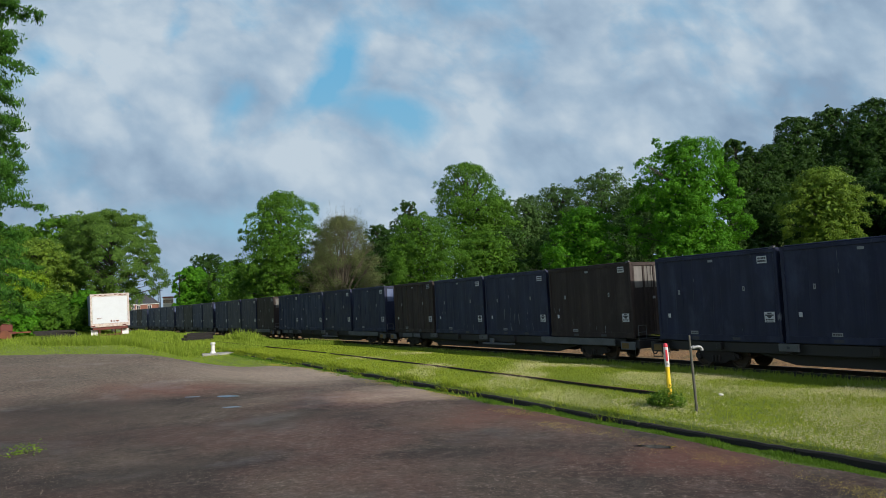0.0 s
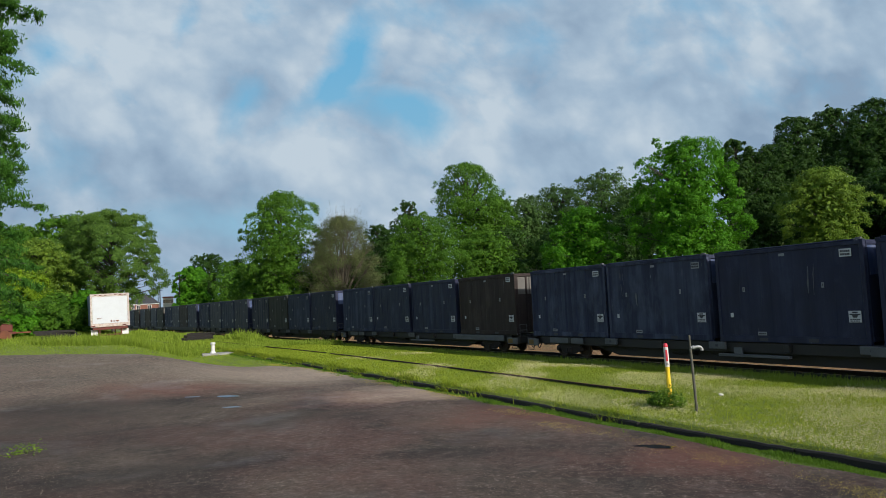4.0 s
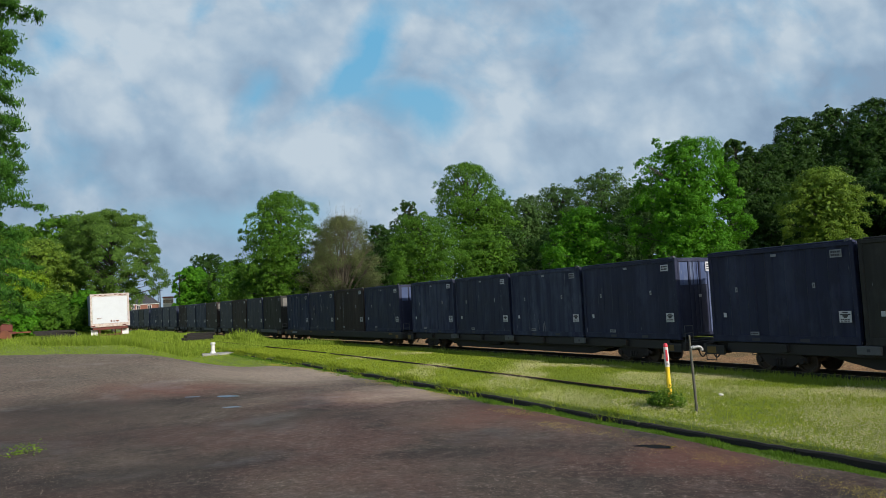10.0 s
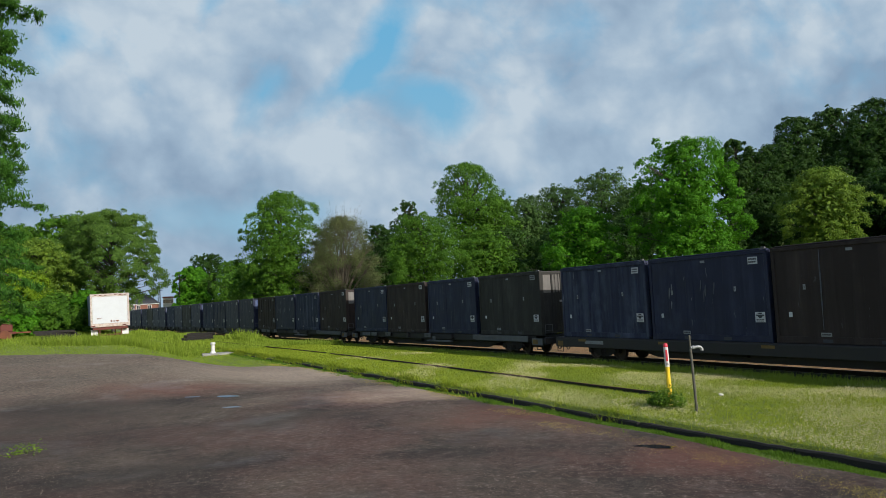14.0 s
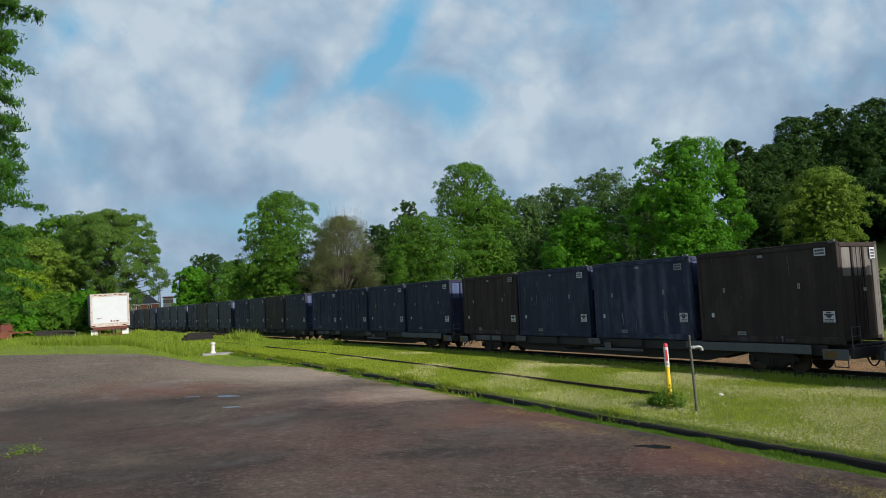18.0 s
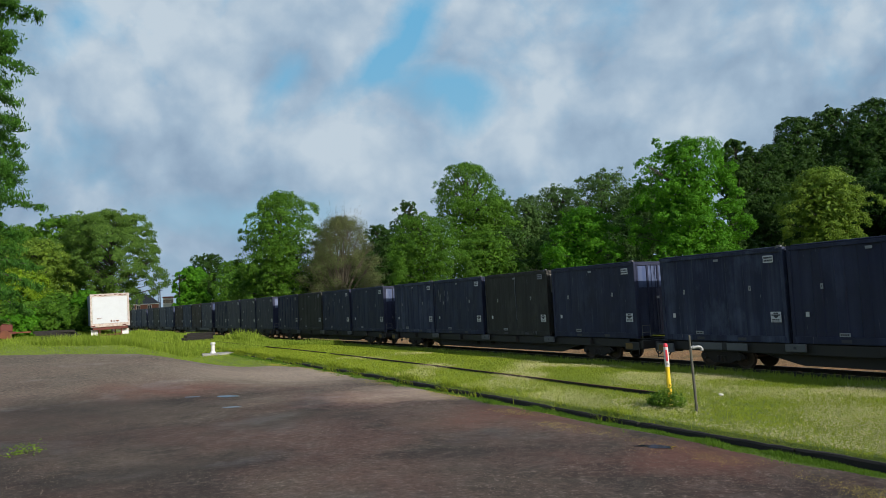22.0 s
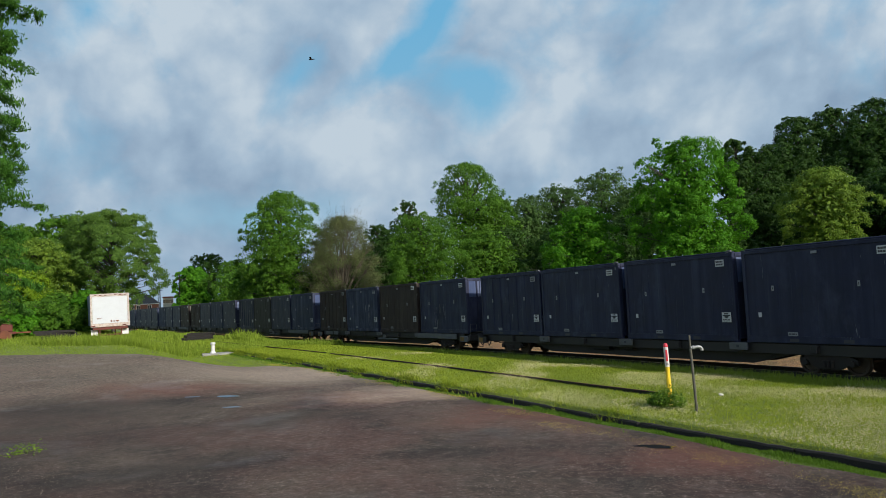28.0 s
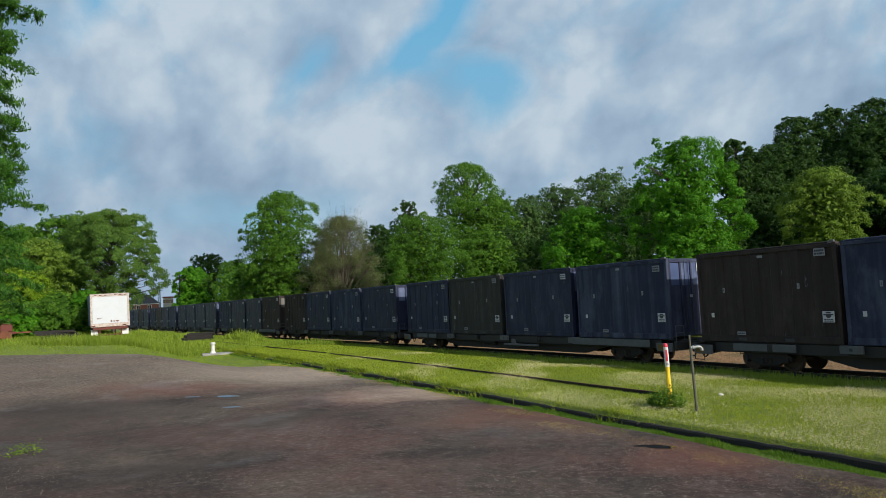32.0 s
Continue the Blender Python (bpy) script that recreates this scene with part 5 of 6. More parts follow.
def tree(x, y, h, w, leaves, label, seed, n=7000, size=0.42, low=0.12, airy=False, name="tree", clumps=34, bare=False):
    """A broad-leaved tree: tapered trunk, limbs to each clump, a crown of leaf clumps with gaps."""
    rng = np.random.default_rng(seed)
    z0 = ground_at(x, y)
    hh = h - z0
    c = thing(name, label, "tree", pose(x, y, z0))
    cs, rs = [], []
    w *= 1.14
    mid_z, half = hh * (0.5 + 0.5 * low), hh * (0.5 - 0.5 * low)
    clumps = int(clumps * 1.35)
    for i in range(clumps):
        u = 1 - 2 * (i + 0.5) / clumps
        ang = 2.39996 * i + rng.uniform(-0.25, 0.25)
        ring = (1 - u ** 2.1) ** 0.58 if u > 0 else (1 - abs(u) ** 2.6) ** 0.5
        lump = 1 + 0.50 * noise.noise((1.3 * math.cos(ang) * ring + seed * 3.1, 1.3 * math.sin(ang) * ring, 1.6 * u))
        rad = w * rng.uniform(0.16, 0.33)
        r = max(0.0, w * ring * lump - rad) * rng.uniform(0.82, 1.0)
        zc = min(mid_z + half * u * (0.9 + 0.1 * lump), hh - rad * 0.8)
        cs.append((r * math.cos(ang), r * math.sin(ang), max(zc, 0.3)))
        rs.append(rad)
    for i in range(6):
        rad = w * rng.uniform(0.08, 0.17)
        cs.append((rng.uniform(-0.35, 0.35) * w, rng.uniform(-0.35, 0.35) * w, hh - rad * rng.uniform(0.8, 2.4)))
        rs.append(rad)
    # loose sprigs beyond the crown's outline
    for i in range(20 if airy else 46):
        p = Vector(cs[int(rng.integers(len(cs)))])
        out = Vector((p.x, p.y, 0.5 * (p.z - mid_z) + 0.4 * w)).normalized()
        q = p + out * w * rng.uniform(0.06, 0.15)
        cs.append((q.x, q.y, min(q.z, hh + 0.03 * w)))
        rs.append(w * rng.uniform(0.04, 0.075))
    core = [(rng.uniform(-0.2, 0.2) * w, rng.uniform(-0.2, 0.2) * w, mid_z + half * (0.62 * (2 * (k + 0.5) / 8 - 1))) for k in range(8)]
    bm = bmesh.new()
    tr = 0.035 * hh ** 0.9 * 0.55
    pts = [Vector((0, 0, -0.3))] + [Vector((rng.uniform(-0.04, 0.04) * w, rng.uniform(-0.04, 0.04) * w, hh * f)) for f in (0.15, 0.35, 0.55, 0.75, 0.9)]
    for i in range(5):
        tube(bm, pts[i], pts[i + 1], tr * (1 - 0.17 * i) * (1.35 if i == 0 else 1), tr * (1 - 0.17 * (i + 1)), 8, caps=False)
    for p, r in list(zip(cs, rs))[:: 2 if not (bare or airy) else 1]:
        p = Vector(p)
        f = max(0.1, (p.z - 0.28 * math.hypot(p.x, p.y)) / hh * 0.85)
        q = Vector((0, 0, hh * (max(0.08, 0.45 * f) if bare else f)))
        mid = q.lerp(p, 0.5) + Vector((0, 0, 0.08 * w))
        tube(bm, q, mid, tr * 0.38, tr * 0.24, 5, caps=False)
        tube(bm, mid, p, tr * 0.24, tr * 0.06, 5, caps=False)
        if bare or airy:
            for j in range(12 if bare else 2):
                e = p + Vector(rng.normal(size=3)) * r * (1.0 if bare else 0.55) + Vector((0, 0, 0.4 * r))
                tube(bm, mid.lerp(p, rng.random()), e, tr * 0.08, tr * 0.02, 3, caps=False)
    part("trunk", bm, TWIG if bare else BARK, c, "bare grey-brown branches" if bare else "")
    if bare:
        v, f = leaf_cloud(rng, cs, rs, int(n * 3.0), size * 0.50, flat=0.78, inner=0.4)
    else:
        v, f = tufted_cloud(rng, cs, rs, int(n * 3.0), size * 0.56, tufts=12 if airy else 11)
    if not (bare or airy):
        v2, f2 = leaf_cloud(rng, core, np.full(8, w * 0.5), int(n * 0.6), size * 1.1)
        f = np.concatenate((f, f2 + len(v)))
        v = np.concatenate((v, v2))
    ob = quick_mesh("crown", v, f, leaves, c)
    return c


def tree_rows(rows, leaves, label, seed, **more):
    for i, (x, y, h, w) in enumerate(rows):
        tree(x, y, h, w, leaves, label, seed + i, **more)


# beyond the line, from the far end of the view to the hill
tree(-71.3, 205, 15.4, 4.9, LEAF_BRIGHT, "small round bright green tree by the line", 1, n=9000, size=0.8)
tree(-69.7, 215, 19.8, 6.4, LEAF_DARK, "dark green rounded tree", 2, n=5000, size=0.6)
tree_rows([(-58.3, 200, 16.4, 6.0), (-47.0, 170, 11.5, 5.8), (-32.6, 125, 11.0, 4.2), (-40.0, 178, 15.0, 6.0), (-52, 190, 12.0, 6.0)], LEAF_MID, "green leafy tree at the wood's edge", 10, n=5000, size=0.55)
tree(-26.3, 118, 21.7, 7.0, LEAF_MID, "tall broad green tree with an open crown", 20, n=12000, size=0.42, clumps=40)
tree(-15.8, 112, 17.0, 5.6, LEAF_BROWN, "half-bare brown twiggy tree with a few leaves", 21, n=26000, size=0.27, bare=True, clumps=60, low=0.04)
tree_rows([(-11.7, 132, 17.2, 3.8), (-6.9, 142, 22.6, 4.0), (-14.0, 138, 12.0, 5.0), (-20.0, 130, 12.0, 5.0), (-9.0, 122, 14.5, 4.5), (-13.0, 118, 11.5, 4.0), (-19.5, 121, 11.0, 4.0)], LEAF_DARK, "dark green tree in the wood", 30, n=5500, size=0.45)
tree(-2.5, 96, 14.5, 5.4, LEAF_MID, "rounded soft green tree before the wood", 40, n=11000, size=0.3, clumps=36)
tree(4.4, 116, 24.9, 6.6, LEAF_MID, "tallest green tree of the wood", 41, n=12000, size=0.4, clumps=44)
tree_rows([(9.4, 120, 19.7, 4.6), (6.0, 105, 12.5, 5.0)], LEAF_MID, "green leafy tree in the wood", 44, n=7000, size=0.42)
tree_rows([(15.7, 132, 21.1, 6.4), (22.2, 138, 23.6, 6.4), (28.5, 128, 24.2, 7.4), (33.4, 120, 20.5, 5.6), (13.0, 124, 16.5, 5.5)], LEAF_OLIVE, "olive green tree in the wood", 50, n=7500, size=0.45)
tree_rows([(16.3, 84, 13.1, 4.5)], LEAF_BRIGHT, "bright green rounded tree before the wood", 60, n=9000, size=0.34, clumps=34)
# in-between trees: darker leaf colour stands in for the shadow gaps
tree_rows([(26.4, 105, 13.5, 5.2), (16.9, 102, 12.5, 5.6), (10.0, 112, 13.5, 5.6), (22.0, 96, 10.5, 5.0)], LEAF_DARK, "dark green tree in the wood", 62, n=6000, size=0.42)
tree(26.5, 78, 19.3, 5.7, LEAF_BRIGHT, "large bright green tree with layered foliage", 70, n=15000, size=0.36, clumps=46)
tree_rows([(37.8, 92, 21.9, 2.8), (43.0, 98, 21.4, 4.2), (39.7, 90, 14.1, 3.8)], LEAF_DARK, "deep green tree on the foot of the hill", 72, n=6500, size=0.4)
tree(42.3, 80, 15.7, 4.5, LEAF_GOLD, "yellow-green tree on the foot of the hill", 76, n=9000, size=0.36, clumps=34)
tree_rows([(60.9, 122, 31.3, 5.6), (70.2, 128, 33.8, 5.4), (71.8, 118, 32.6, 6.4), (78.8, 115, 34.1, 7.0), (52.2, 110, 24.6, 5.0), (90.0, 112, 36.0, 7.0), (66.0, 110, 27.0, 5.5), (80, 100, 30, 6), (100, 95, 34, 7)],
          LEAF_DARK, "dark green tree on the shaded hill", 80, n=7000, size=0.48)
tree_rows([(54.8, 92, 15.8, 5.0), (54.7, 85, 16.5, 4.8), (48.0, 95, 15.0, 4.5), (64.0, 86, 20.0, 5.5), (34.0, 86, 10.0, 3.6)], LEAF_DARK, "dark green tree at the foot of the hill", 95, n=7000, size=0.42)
# added trees out of view on the right, set to shade the hill
tree_rows([(66, 68, 20, 6), (80, 66, 24, 7), (78, 52, 24, 7), (92, 50, 26, 7), (95, 70, 28, 7), (90, 36, 25, 7), (70, 42, 19, 5)], LEAF_DARK, "unseen dark green tree added to shade the hill", 105, n=4500, size=0.6)

# the wood behind the trailer
tree(-35.7, 78, 14.2, 5.3, LEAF_SAGE, "airy green tree with thin branches behind the trailer", 120, n=21000, size=0.3, airy=True, clumps=44, low=0.28)
tree_rows([(-43.1, 84, 15.0, 4.6), (-54.3, 90, 13.1, 4.5), (-55.9, 85, 15.8, 5.2), (-55.1, 95, 15.4, 4.0), (-64, 92, 17, 6)], LEAF_MID, "green leafy tree in the wood by the yard", 122, n=7500, size=0.38)
tree(-40.3, 72, 11.0, 3.4, LEAF_GOLD, "yellow-green young tree by the yard", 130, n=5000, size=0.32)
tree_rows([(-37.0, 62, 7.2, 3.0), (-42.0, 64, 7.5, 3.2), (-45, 70, 9, 4)], LEAF_YELLOW, "bright green young tree by the yard", 132, n=7000, size=0.28, low=0.05)
tree_rows([(-33.0, 57.0, 3.6, 1.9), (-38.5, 58.5, 5.0, 2.2), (-28.3, 57.2, 5.2, 1.2)], LEAF_BRIGHT, "fresh green bush at the yard's edge", 146, n=4500, size=0.24, low=0.02, name="bush", clumps=24)
tree_rows([(-31.7, 59, 4.7, 2.6), (-29.9, 60, 4.9, 1.4), (-34.5, 58.5, 4.4, 2.4), (-28.6, 56.5, 3.9, 1.6), (-36.5, 57.5, 4.2, 2.2), (-30.4, 57.4, 3.2, 1.8)], LEAF_MID, "dense green bush at the yard's edge", 136, n=5500, size=0.22, low=0.02, name="bush", clumps=24)


def foreground_tree():
    """A tall tree close to the camera; layers of hanging leaf sprays reach into the view."""
    rng = np.random.default_rng(7)
    x, y = -12.75, 15.2
    z0 = ground_at(x, y)
    c = thing("tree", "tall tree with layered drooping fresh green leaf sprays", "tree", pose(x, y, z0))
    bm = bmesh.new()
    pts = [Vector((0, 0, -0.3)), Vector((0.1, 0.05, 4)), Vector((-0.1, 0.1, 9)), Vector((0.1, 0, 14)), Vector((0, 0, 17.5))]
    rad = (0.34, 0.26, 0.19, 0.11, 0.03)
    for i in range(4):
        tube(bm, pts[i], pts[i + 1], rad[i], rad[i + 1], 10, caps=False)
    V, F, base = [], [], 0
    for i in range(250):
        f = i / 249
        z = 4.5 + 12.8 * f
        ang = 2.39996 * i + rng.uniform(-0.3, 0.3)
        reach = (4.05 - 0.45 * f) * rng.uniform(0.76, 1.0)
        way = Vector((math.cos(ang), math.sin(ang), 0))
        side = Vector((-way.y, way.x, 0))
        p = Vector((0, 0, z))
        tip = p + way * reach + Vector((0, 0, rng.uniform(-1.7, 0.7)))
        mid = p.lerp(tip, 0.55) + Vector((0, 0, 0.45))
        tube(bm, p, mid, 0.05, 0.03, 5, caps=False)
        tube(bm, mid, tip, 0.03, 0.008, 5, caps=False)
        seen = way.x > 0.0
        # leaflets in feathery rows along side twigs that hang from the branch
        cs, rs = [], []
        for j in range(12):
            g = 0.22 + 0.78 * j / 11
            q = (p.lerp(mid, g / 0.55) if g < 0.55 else mid.lerp(tip, (g - 0.55) / 0.45))
            for sgn in (-1, 1):
                span = rng.uniform(0.25, 0.75) * (1.15 - 0.75 * g)
                e = q + side * sgn * span + way * 0.3 * span + Vector((0, 0, -0.35 * span))
                if seen:
                    tube(bm, q, e, 0.008, 0.003, 3, caps=False)
                for t in (0.35, 0.7, 1.0):
                    cs.append(tuple(q.lerp(e, t)))
                    rs.append(rng.uniform(0.10, 0.20))
        v, fc = leaf_cloud(rng, cs, rs, 1500 if seen else 220, 0.11 if seen else 0.2, droop=0.9, flat=0.5, inner=0.2, slim=0.15)
        V.append(v)
        F.append(fc + base)
        base += len(v)
    cs = []
    for j in range(620):
        ang, rad = rng.uniform(-1.35, 1.35), rng.uniform(2.3, 3.35)
        cs.append((rad * math.cos(ang), rad * math.sin(ang), rng.uniform(4.1, 17.2)))
    v, fc = leaf_cloud(rng, cs, rng.uniform(0.14, 0.34, 620), 42000, 0.12, droop=0.9, flat=0.6, inner=0.2, slim=0.16)
    V.append(v)
    F.append(fc + base)
    part("trunk", bm, BARK, c)
    quick_mesh("crown", np.concatenate(V), np.concatenate(F), LEAF_SPRAY, c)


foreground_tree()


def undergrowth():
    """Brush along the far side of the line, in front of the wood."""
    rng = np.random.default_rng(11)
    cs, rs = [], []
    for i in range(330):
        s = rng.uniform(2, 190)
        a = -rng.uniform(24, 40) - 0.04 * s
        p = place(s, a)
        r = rng.uniform(1.0, 2.2)
        cs.append((p.x, p.y, ground_z(s, a) + rng.uniform(0.2, 3.2)))
        rs.append(r)
    v, f = leaf_cloud(rng, cs, rs, 52000, 0.42)
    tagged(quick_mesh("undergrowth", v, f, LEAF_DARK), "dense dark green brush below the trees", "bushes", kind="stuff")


undergrowth()


# ---------------------------------------------------------------- grass, clover, weeds
def plan_points(s, a, z):
    """Places for arrays of s and a."""
    dr = np.where(s <= 30, 0, np.where(s <= 55, 0.045 * (s - 30) ** 2 / 50, 0.045 * (s - 42.5)))
    k = D0 - a - dr
    return np.stack((N0.x * k + B0.x * s, N0.y * k + B0.y * s, z), axis=1)


def heights(s, a):
    return np.array([ground_z(p, q) for p, q in zip(s, a)])


def blades(name, s, a, h, w, material, label, category, lean=0.35):
    rng = np.random.default_rng(len(s))
    n = len(s)
    base = plan_points(s, a, heights(s, a) - 0.01)
    ang = rng.random(n) * 6.28319
    side = np.stack((np.cos(ang), np.sin(ang), np.zeros(n)), 1) * w[:, None]
    tip = base + np.stack((rng.normal(size=n) * lean * h, rng.normal(size=n) * lean * h, h), 1)
    v = np.stack((base - side, base + side, tip), 1).reshape(-1, 3)
    ob = quick_mesh(name, v, np.arange(3 * n).reshape(n, 3), material)
    return tagged(ob, label, category, kind="stuff")


def near_s(rng, n, lo, hi):
    """s values that crowd towards the near end."""
    return lo + (hi - lo) * rng.random(n) ** 1.9


def lawn():
    rng = np.random.default_rng(21)
    n = 270000
    s, a = near_s(rng, n, 3, 80), rng.uniform(0.7, KERB_A - 0.05, n)
    h = rng.uniform(0.025, 0.075, n) * (1 + 0.006 * s)
    blades("grass", s, a, h, 0.007 + 0.0005 * s, GRASS_BLADES, "short bright green mown grass", "grass")
    n = 26000
    s, a = near_s(rng, n, 3, 95), rng.uniform(0.5, 1.9, n)
    blades("tall_grass", s, a, rng.uniform(0.10, 0.36, n) * (1.15 - 0.3 * a), 0.010 + 0.0004 * s, GRASS_TALL, "tall seeding grass along the rails", "grass", 0.2)
    n = 60000
    s, a = near_s(rng, n, 3, 62), KERB_A + 0.08 + np.abs(rng.normal(size=n)) * 0.30
    keep = np.array([noise.noise((p * 0.6, q * 1.2, 6)) > -0.28 + 0.55 * (q - KERB_A - 0.1) + rng.uniform(-0.3, 0.3) for p, q in zip(s, a)])
    s, a = s[keep], a[keep]
    n = len(s)
    tall = np.array([0.35 + 1.5 * max(0.0, noise.noise((p * 0.9, q * 2.0, 14)) + 0.1) for p, q in zip(s, a)])
    blades("verge_grass", s, a, rng.uniform(0.03, 0.15, n) * tall, 0.008 + 0.0004 * s, WEED, "ragged green weeds under the kerb", "grass", 0.5)
    n = 16000
    s, a = rng.uniform(14, 64, n), KERB_A + rng.uniform(-0.35, 0.12, n)
    keep = np.array([noise.noise((p * 0.55, 8, 1)) > 0.22 - 0.010 * (p - 20) + rng.uniform(-0.25, 0.25) for p in s])
    s, a = s[keep], a[keep]
    blades("kerb_grass", s, a, rng.uniform(0.08, 0.30, len(s)), 0.007 + 0.0004 * s, GRASS_BLADES, "grass leaning over the old kerb", "grass", 0.4)
    n = 110000
    s = near_s(rng, n, 3, 45)
    a = np.array([12.75 - 1.0 * smooth(p, 12, 23) for p in s]) + rng.normal(size=n) * 0.28
    keep = np.array([noise.noise((p * 0.6, q * 0.8, 0)) > -0.02 + rng.uniform(-0.15, 0.22) for p, q in zip(s, a)]) & (a > KERB_A + 0.3)
    s, a = s[keep], a[keep]
    blades("dry_grass", s, a, rng.uniform(0.015, 0.05, len(s)), np.full(len(s), 0.022), STRAW, "dry yellow grass along the asphalt's edge", "grass", 1.2)
    n = 120000
    s = 40 + 45 * rng.random(n) ** 1.2
    a = rng.uniform(11.5, 42, n)
    keep = np.array([q < road_edges(p)[0] + 0.12 for p, q in zip(s, a)])
    s, a = s[keep], a[keep]
    h = rng.uniform(0.025, 0.07, len(s)) + 0.24 * np.clip((s - 53) / 9, 0, 1) * rng.random(len(s)) ** 1.5
    blades("meadow_grass", s, a, h, np.full(len(s), 0.035), GRASS_TALL, "long grass on the bank behind the yard", "grass", 0.35)
    n = 7000
    ang, rad = rng.random(n) * 6.28319, 0.6 + 3.6 * rng.random(n) ** 0.7
    px, py = -23.6 + rad * np.cos(ang) * 1.3, 51.0 + rad * np.sin(ang) * 0.6
    sa = np.array([plan(p, q) for p, q in zip(px, py)])
    blades("bank_grass", sa[:, 0], sa[:, 1], rng.uniform(0.3, 0.75, n), np.full(n, 0.03), GRASS_TALL, "tall grass round the trailer's rear end", "grass", 0.3)
    n = 26000
    s, a = near_s(rng, n, 60, 140), rng.uniform(1.0, 14, n)
    tall = np.array([(0.25 if 5.6 < q < 10.2 and p < 86 else 0.35 + 1.3 * max(0.0, noise.noise((p * 0.11, q * 0.3, 12)))) for p, q in zip(s, a)])
    blades("far_grass", s, a, rng.uniform(0.25, 1.0, n) * tall, np.full(n, 0.06), GRASS_TALL, "rough grass by the line", "grass", 0.3)
    n = 12000
    s, a = rng.uniform(0, 60, n), -rng.uniform(9.6, 24, n)
    blades("field_grass", s, a, rng.uniform(0.15, 0.4, n), np.full(n, 0.03), GRASS_BLADES, "bright grass beyond the line", "grass", 0.3)


def clover():
    rng = np.random.default_rng(31)
    n = 150000
    s, a = near_s(rng, n, 3, 62), rng.uniform(0.9, KERB_A - 0.12, n)
    keep = np.array([noise.noise((p * 0.28, q * 0.33, 9)) + 0.25 * noise.noise((p * 1.3, q * 1.3, 2)) > 0.50 * (p - 15) / 25 + rng.uniform(-0.25, 0.25) for p, q in zip(s, a)])
    s, a = s[keep], a[keep]
    n = len(s)
    z = heights(s, a) + rng.uniform(0.04, 0.09, n)
    p = plan_points(s, a, z)
    r = rng.uniform(0.0065, 0.013, n) * (1 + 0.011 * s)
    o = np.array(((1, 0, -0.5), (-0.5, 0.87, -0.5), (-0.5, -0.87, -0.5), (0, 0, 0.9)))
    v = (p[:, None, :] + o[None] * r[:, None, None]).reshape(-1, 3)
    f = (np.array(((0, 1, 3), (1, 2, 3), (2, 0, 3), (0, 2, 1)))[None] + 4 * np.arange(n)[:, None, None]).reshape(-1, 3)
    tagged(quick_mesh("clover_flowers", v, f, CLOVER), "small white clover heads among the grass", "flowers", kind="stuff")


def weed(x, y, r, h, n, label, material, seed):
    rng = np.random.default_rng(seed)
    z = ground_at(x, y)
    cs = [(rng.normal() * r * 0.4, rng.normal() * r * 0.4, h * rng.uniform(0.15, 0.75)) for i in range(16)]
    v, f = leaf_cloud(rng, cs, np.full(16, r * 0.42), n, 0.06)
    c = thing("weed", label, "weed", pose(x, y, z))
    quick_mesh("leaves", v, f, material, c)
    bm = bmesh.new()
    for p in cs:
        tube(bm, (p[0] * 0.4, p[1] * 0.4, -0.02), p, 0.008, 0.004, 4, caps=False)
    part("stem", bm, material, c)


def chips():
    """Loose stones on the asphalt."""
    rng = np.random.default_rng(41)
    n = 120000
    s, a = -8 + 54 * rng.random(n) ** 1.1, 12.6 + 22 * rng.random(n) ** 1.4
    keep = np.array([noise.noise((p * 0.2, q * 0.2, 4)) + 0.4 * noise.noise((p * 0.9, q * 0.9, 1)) > 0.08 + rng.uniform(-0.5, 0.45) for p, q in zip(s, a)])
    s, a = s[keep], a[keep]
    n = len(s)
    p = plan_points(s, a, heights(s, a) + 0.027)
    r = 0.0045 + 0.015 * rng.random(n) ** 2.6
    o = np.array(((1, 0, 0), (-0.5, 0.87, 0), (-0.5, -0.87, 0), (0.1, 0, 0.9)))
    v = (p[:, None, :] + o[None] * r[:, None, None] * rng.uniform(0.6, 1.3, (n, 4, 3))).reshape(-1, 3)
    f = (np.array(((0, 1, 3), (1, 2, 3), (2, 0, 3)))[None] + 4 * np.arange(n)[:, None, None]).reshape(-1, 3)
    tagged(quick_mesh("gravel", v, f, GRAVEL), "loose pale stone chips on the asphalt", "gravel", kind="stuff")


lawn()
clover()
chips()
weed(6.0, 20.5, 0.5, 0.55, 1700, "bushy green weed at the foot of the marker post", WEED, 51)
weed(-11.05, 19.1, 0.55, 0.12, 260, "thin yellow-green weed tuft growing through the asphalt", LEAF_GOLD, 52)


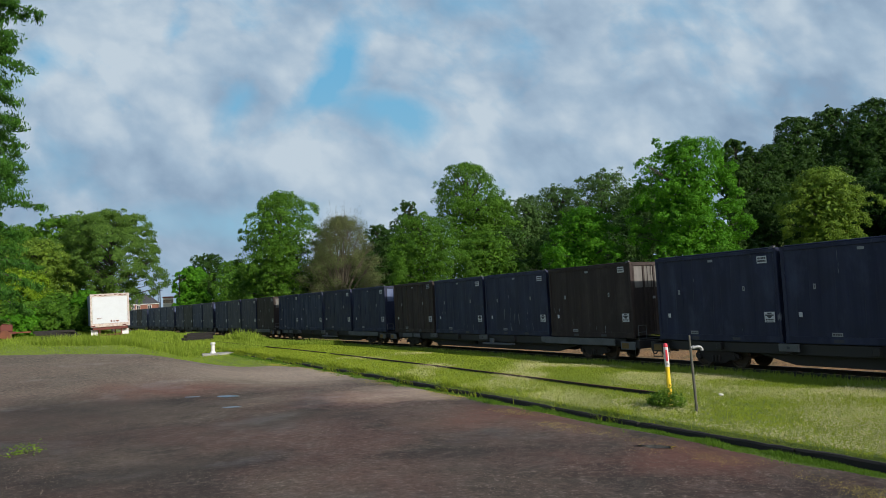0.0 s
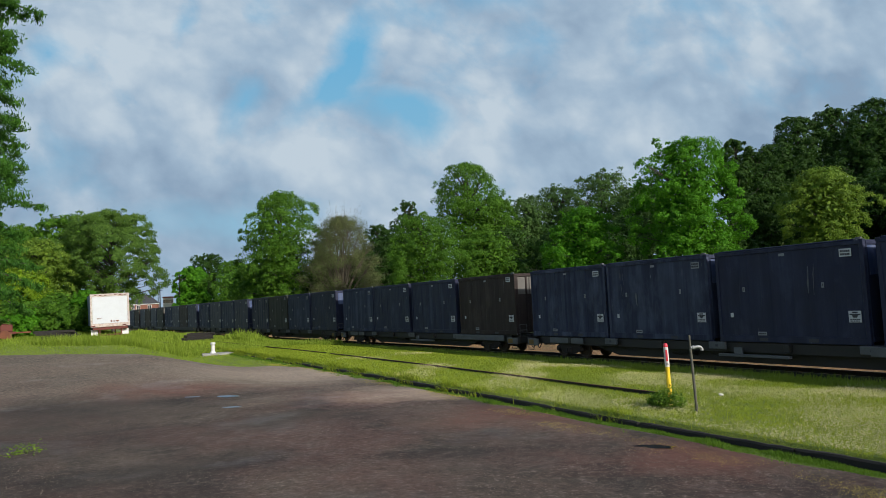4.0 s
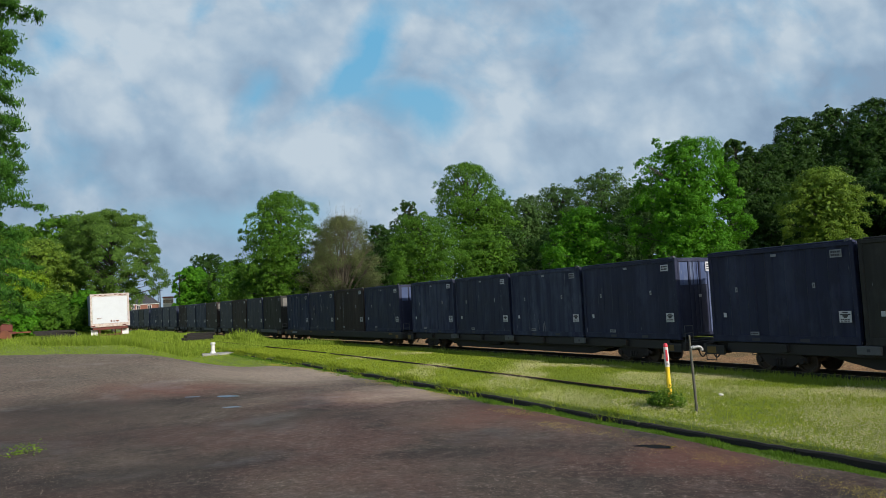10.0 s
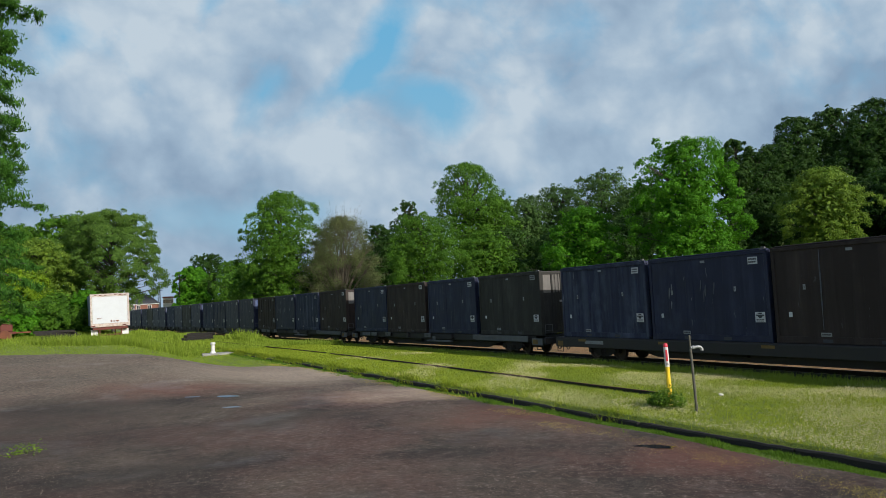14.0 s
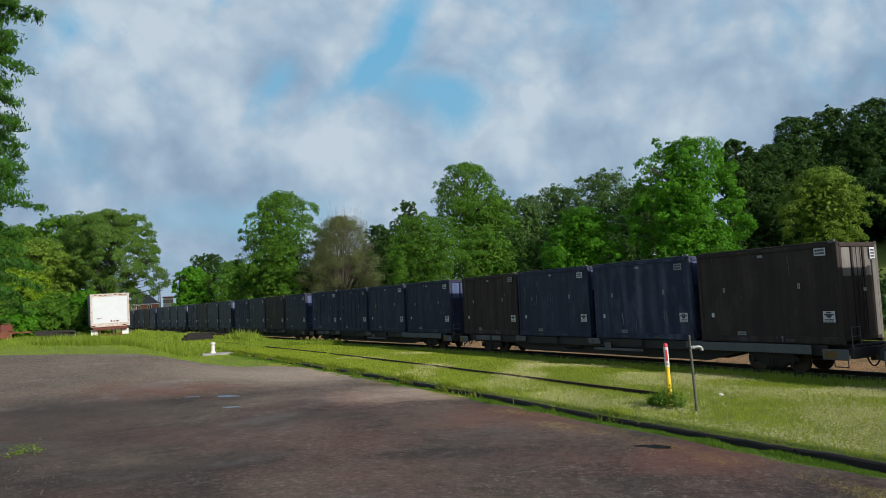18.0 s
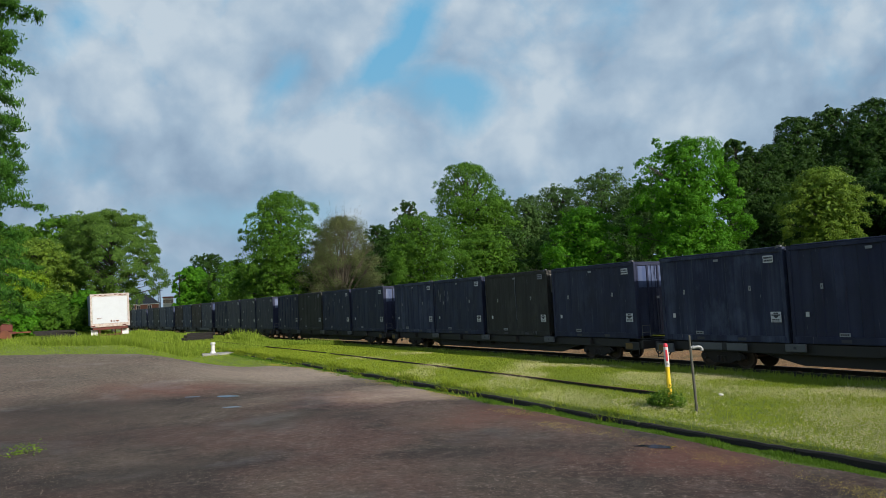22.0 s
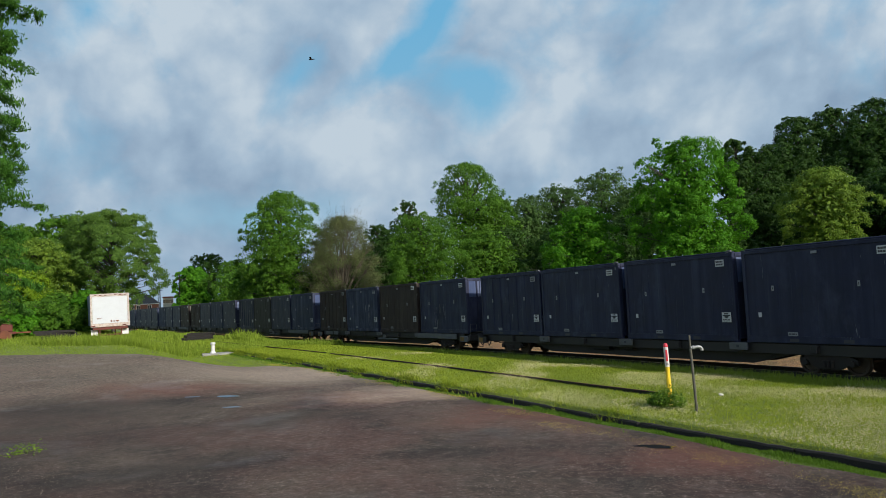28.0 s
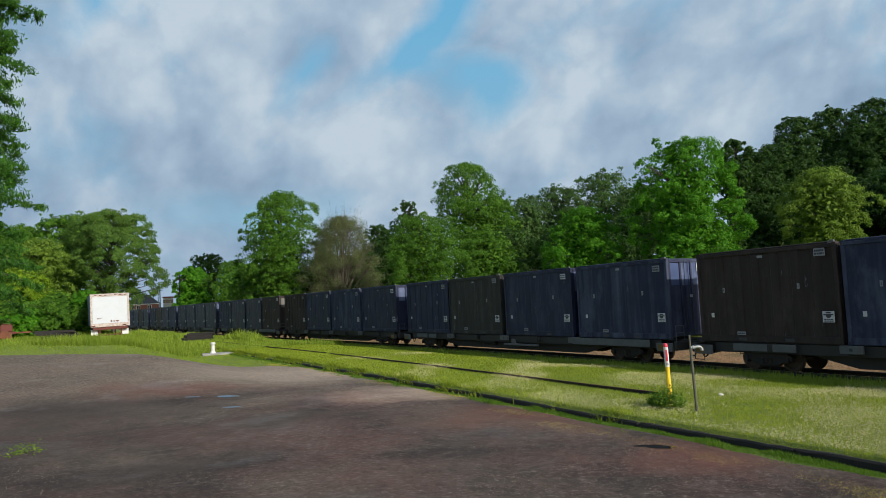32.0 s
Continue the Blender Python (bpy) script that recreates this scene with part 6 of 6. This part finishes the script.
# ---------------------------------------------------------------- bird
def bird():
    c = thing("bird", "small dark bird flying over the yard", "bird")
    bm = bmesh.new()
    lathe(bm, [(0.005, -0.13), (0.03, -0.08), (0.042, 0.0), (0.035, 0.07), (0.02, 0.11), (0.004, 0.13)], 10)
    bmesh.ops.transform(bm, matrix=pose(0, 0, 0, 0, 90, 0), verts=bm.verts[:])
    part("body", bm, RUBBER, c)
    for side in (-1, 1):
        bm = bmesh.new()
        box(bm, -0.05, 0.06, min(side * 0.03, side * 0.21), max(side * 0.03, side * 0.21), -0.004, 0.006, 0.003)
        part("wing", bm, RUBBER, c).matrix_basis = pose(0, 0, 0.01, side * 18, 0, 0)
    part("tail", boxes((-0.22, -0.12, -0.03, 0.03, -0.004, 0.004)), RUBBER, c)
    return c


the_bird = bird()


# ---------------------------------------------------------------- what moves
def motions():
    times = [0.5 * i for i in range(65)]
    for k, car, load in train:
        poses = [(t, car_pose(k, t)) for t in times]
        walk(car, poses)
        for ob, x in load:
            walk(ob, [(t, m @ Matrix.Translation((x, 0, DECK_Z + 0.013))) for t, m in poses])
        # the wheels turn while their car passes the yard
        first = 13 + (LEAD0 + CAR_PITCH * k - 38) / SPEED
        last = first + 66 / SPEED
        for w in [o for o in car.children_recursive if o.name.startswith("wheelset")]:
            at = w.matrix_basis.translation.copy()
            lo, hi = max(0.0, min(31.9, first)), max(0.1, min(32.0, last))
            count = max(1, round((hi - lo) * FPS))
            rows = [(0.0, Matrix.Translation(at))] if lo > 0.04 else []
            for i in range(count + 1):
                rows.append((lo + i / FPS, Matrix.Translation(at) @ Matrix.Rotation(SPEED / WHEEL_R * i / FPS, 4, "Y")))
            if hi < 31.95:
                rows.append((32.0, rows[-1][1]))
            walk(w, rows)
    walk(clouds, [(0.0, pose(0, 0, 0)), (16.0, pose(26, -29, 0)), (32.0, pose(52, -58, 0))])
    walk(the_bird, [(t, pose(-6.64 - 11.4 * (t - 28), 38.4 + 0.6 * (t - 28), 16.5 - 4.1 * (t - 28), 0, 0, 177)) for t in (0.0, 27.0, 28.0, 28.5, 30.0, 32.0)])


motions()
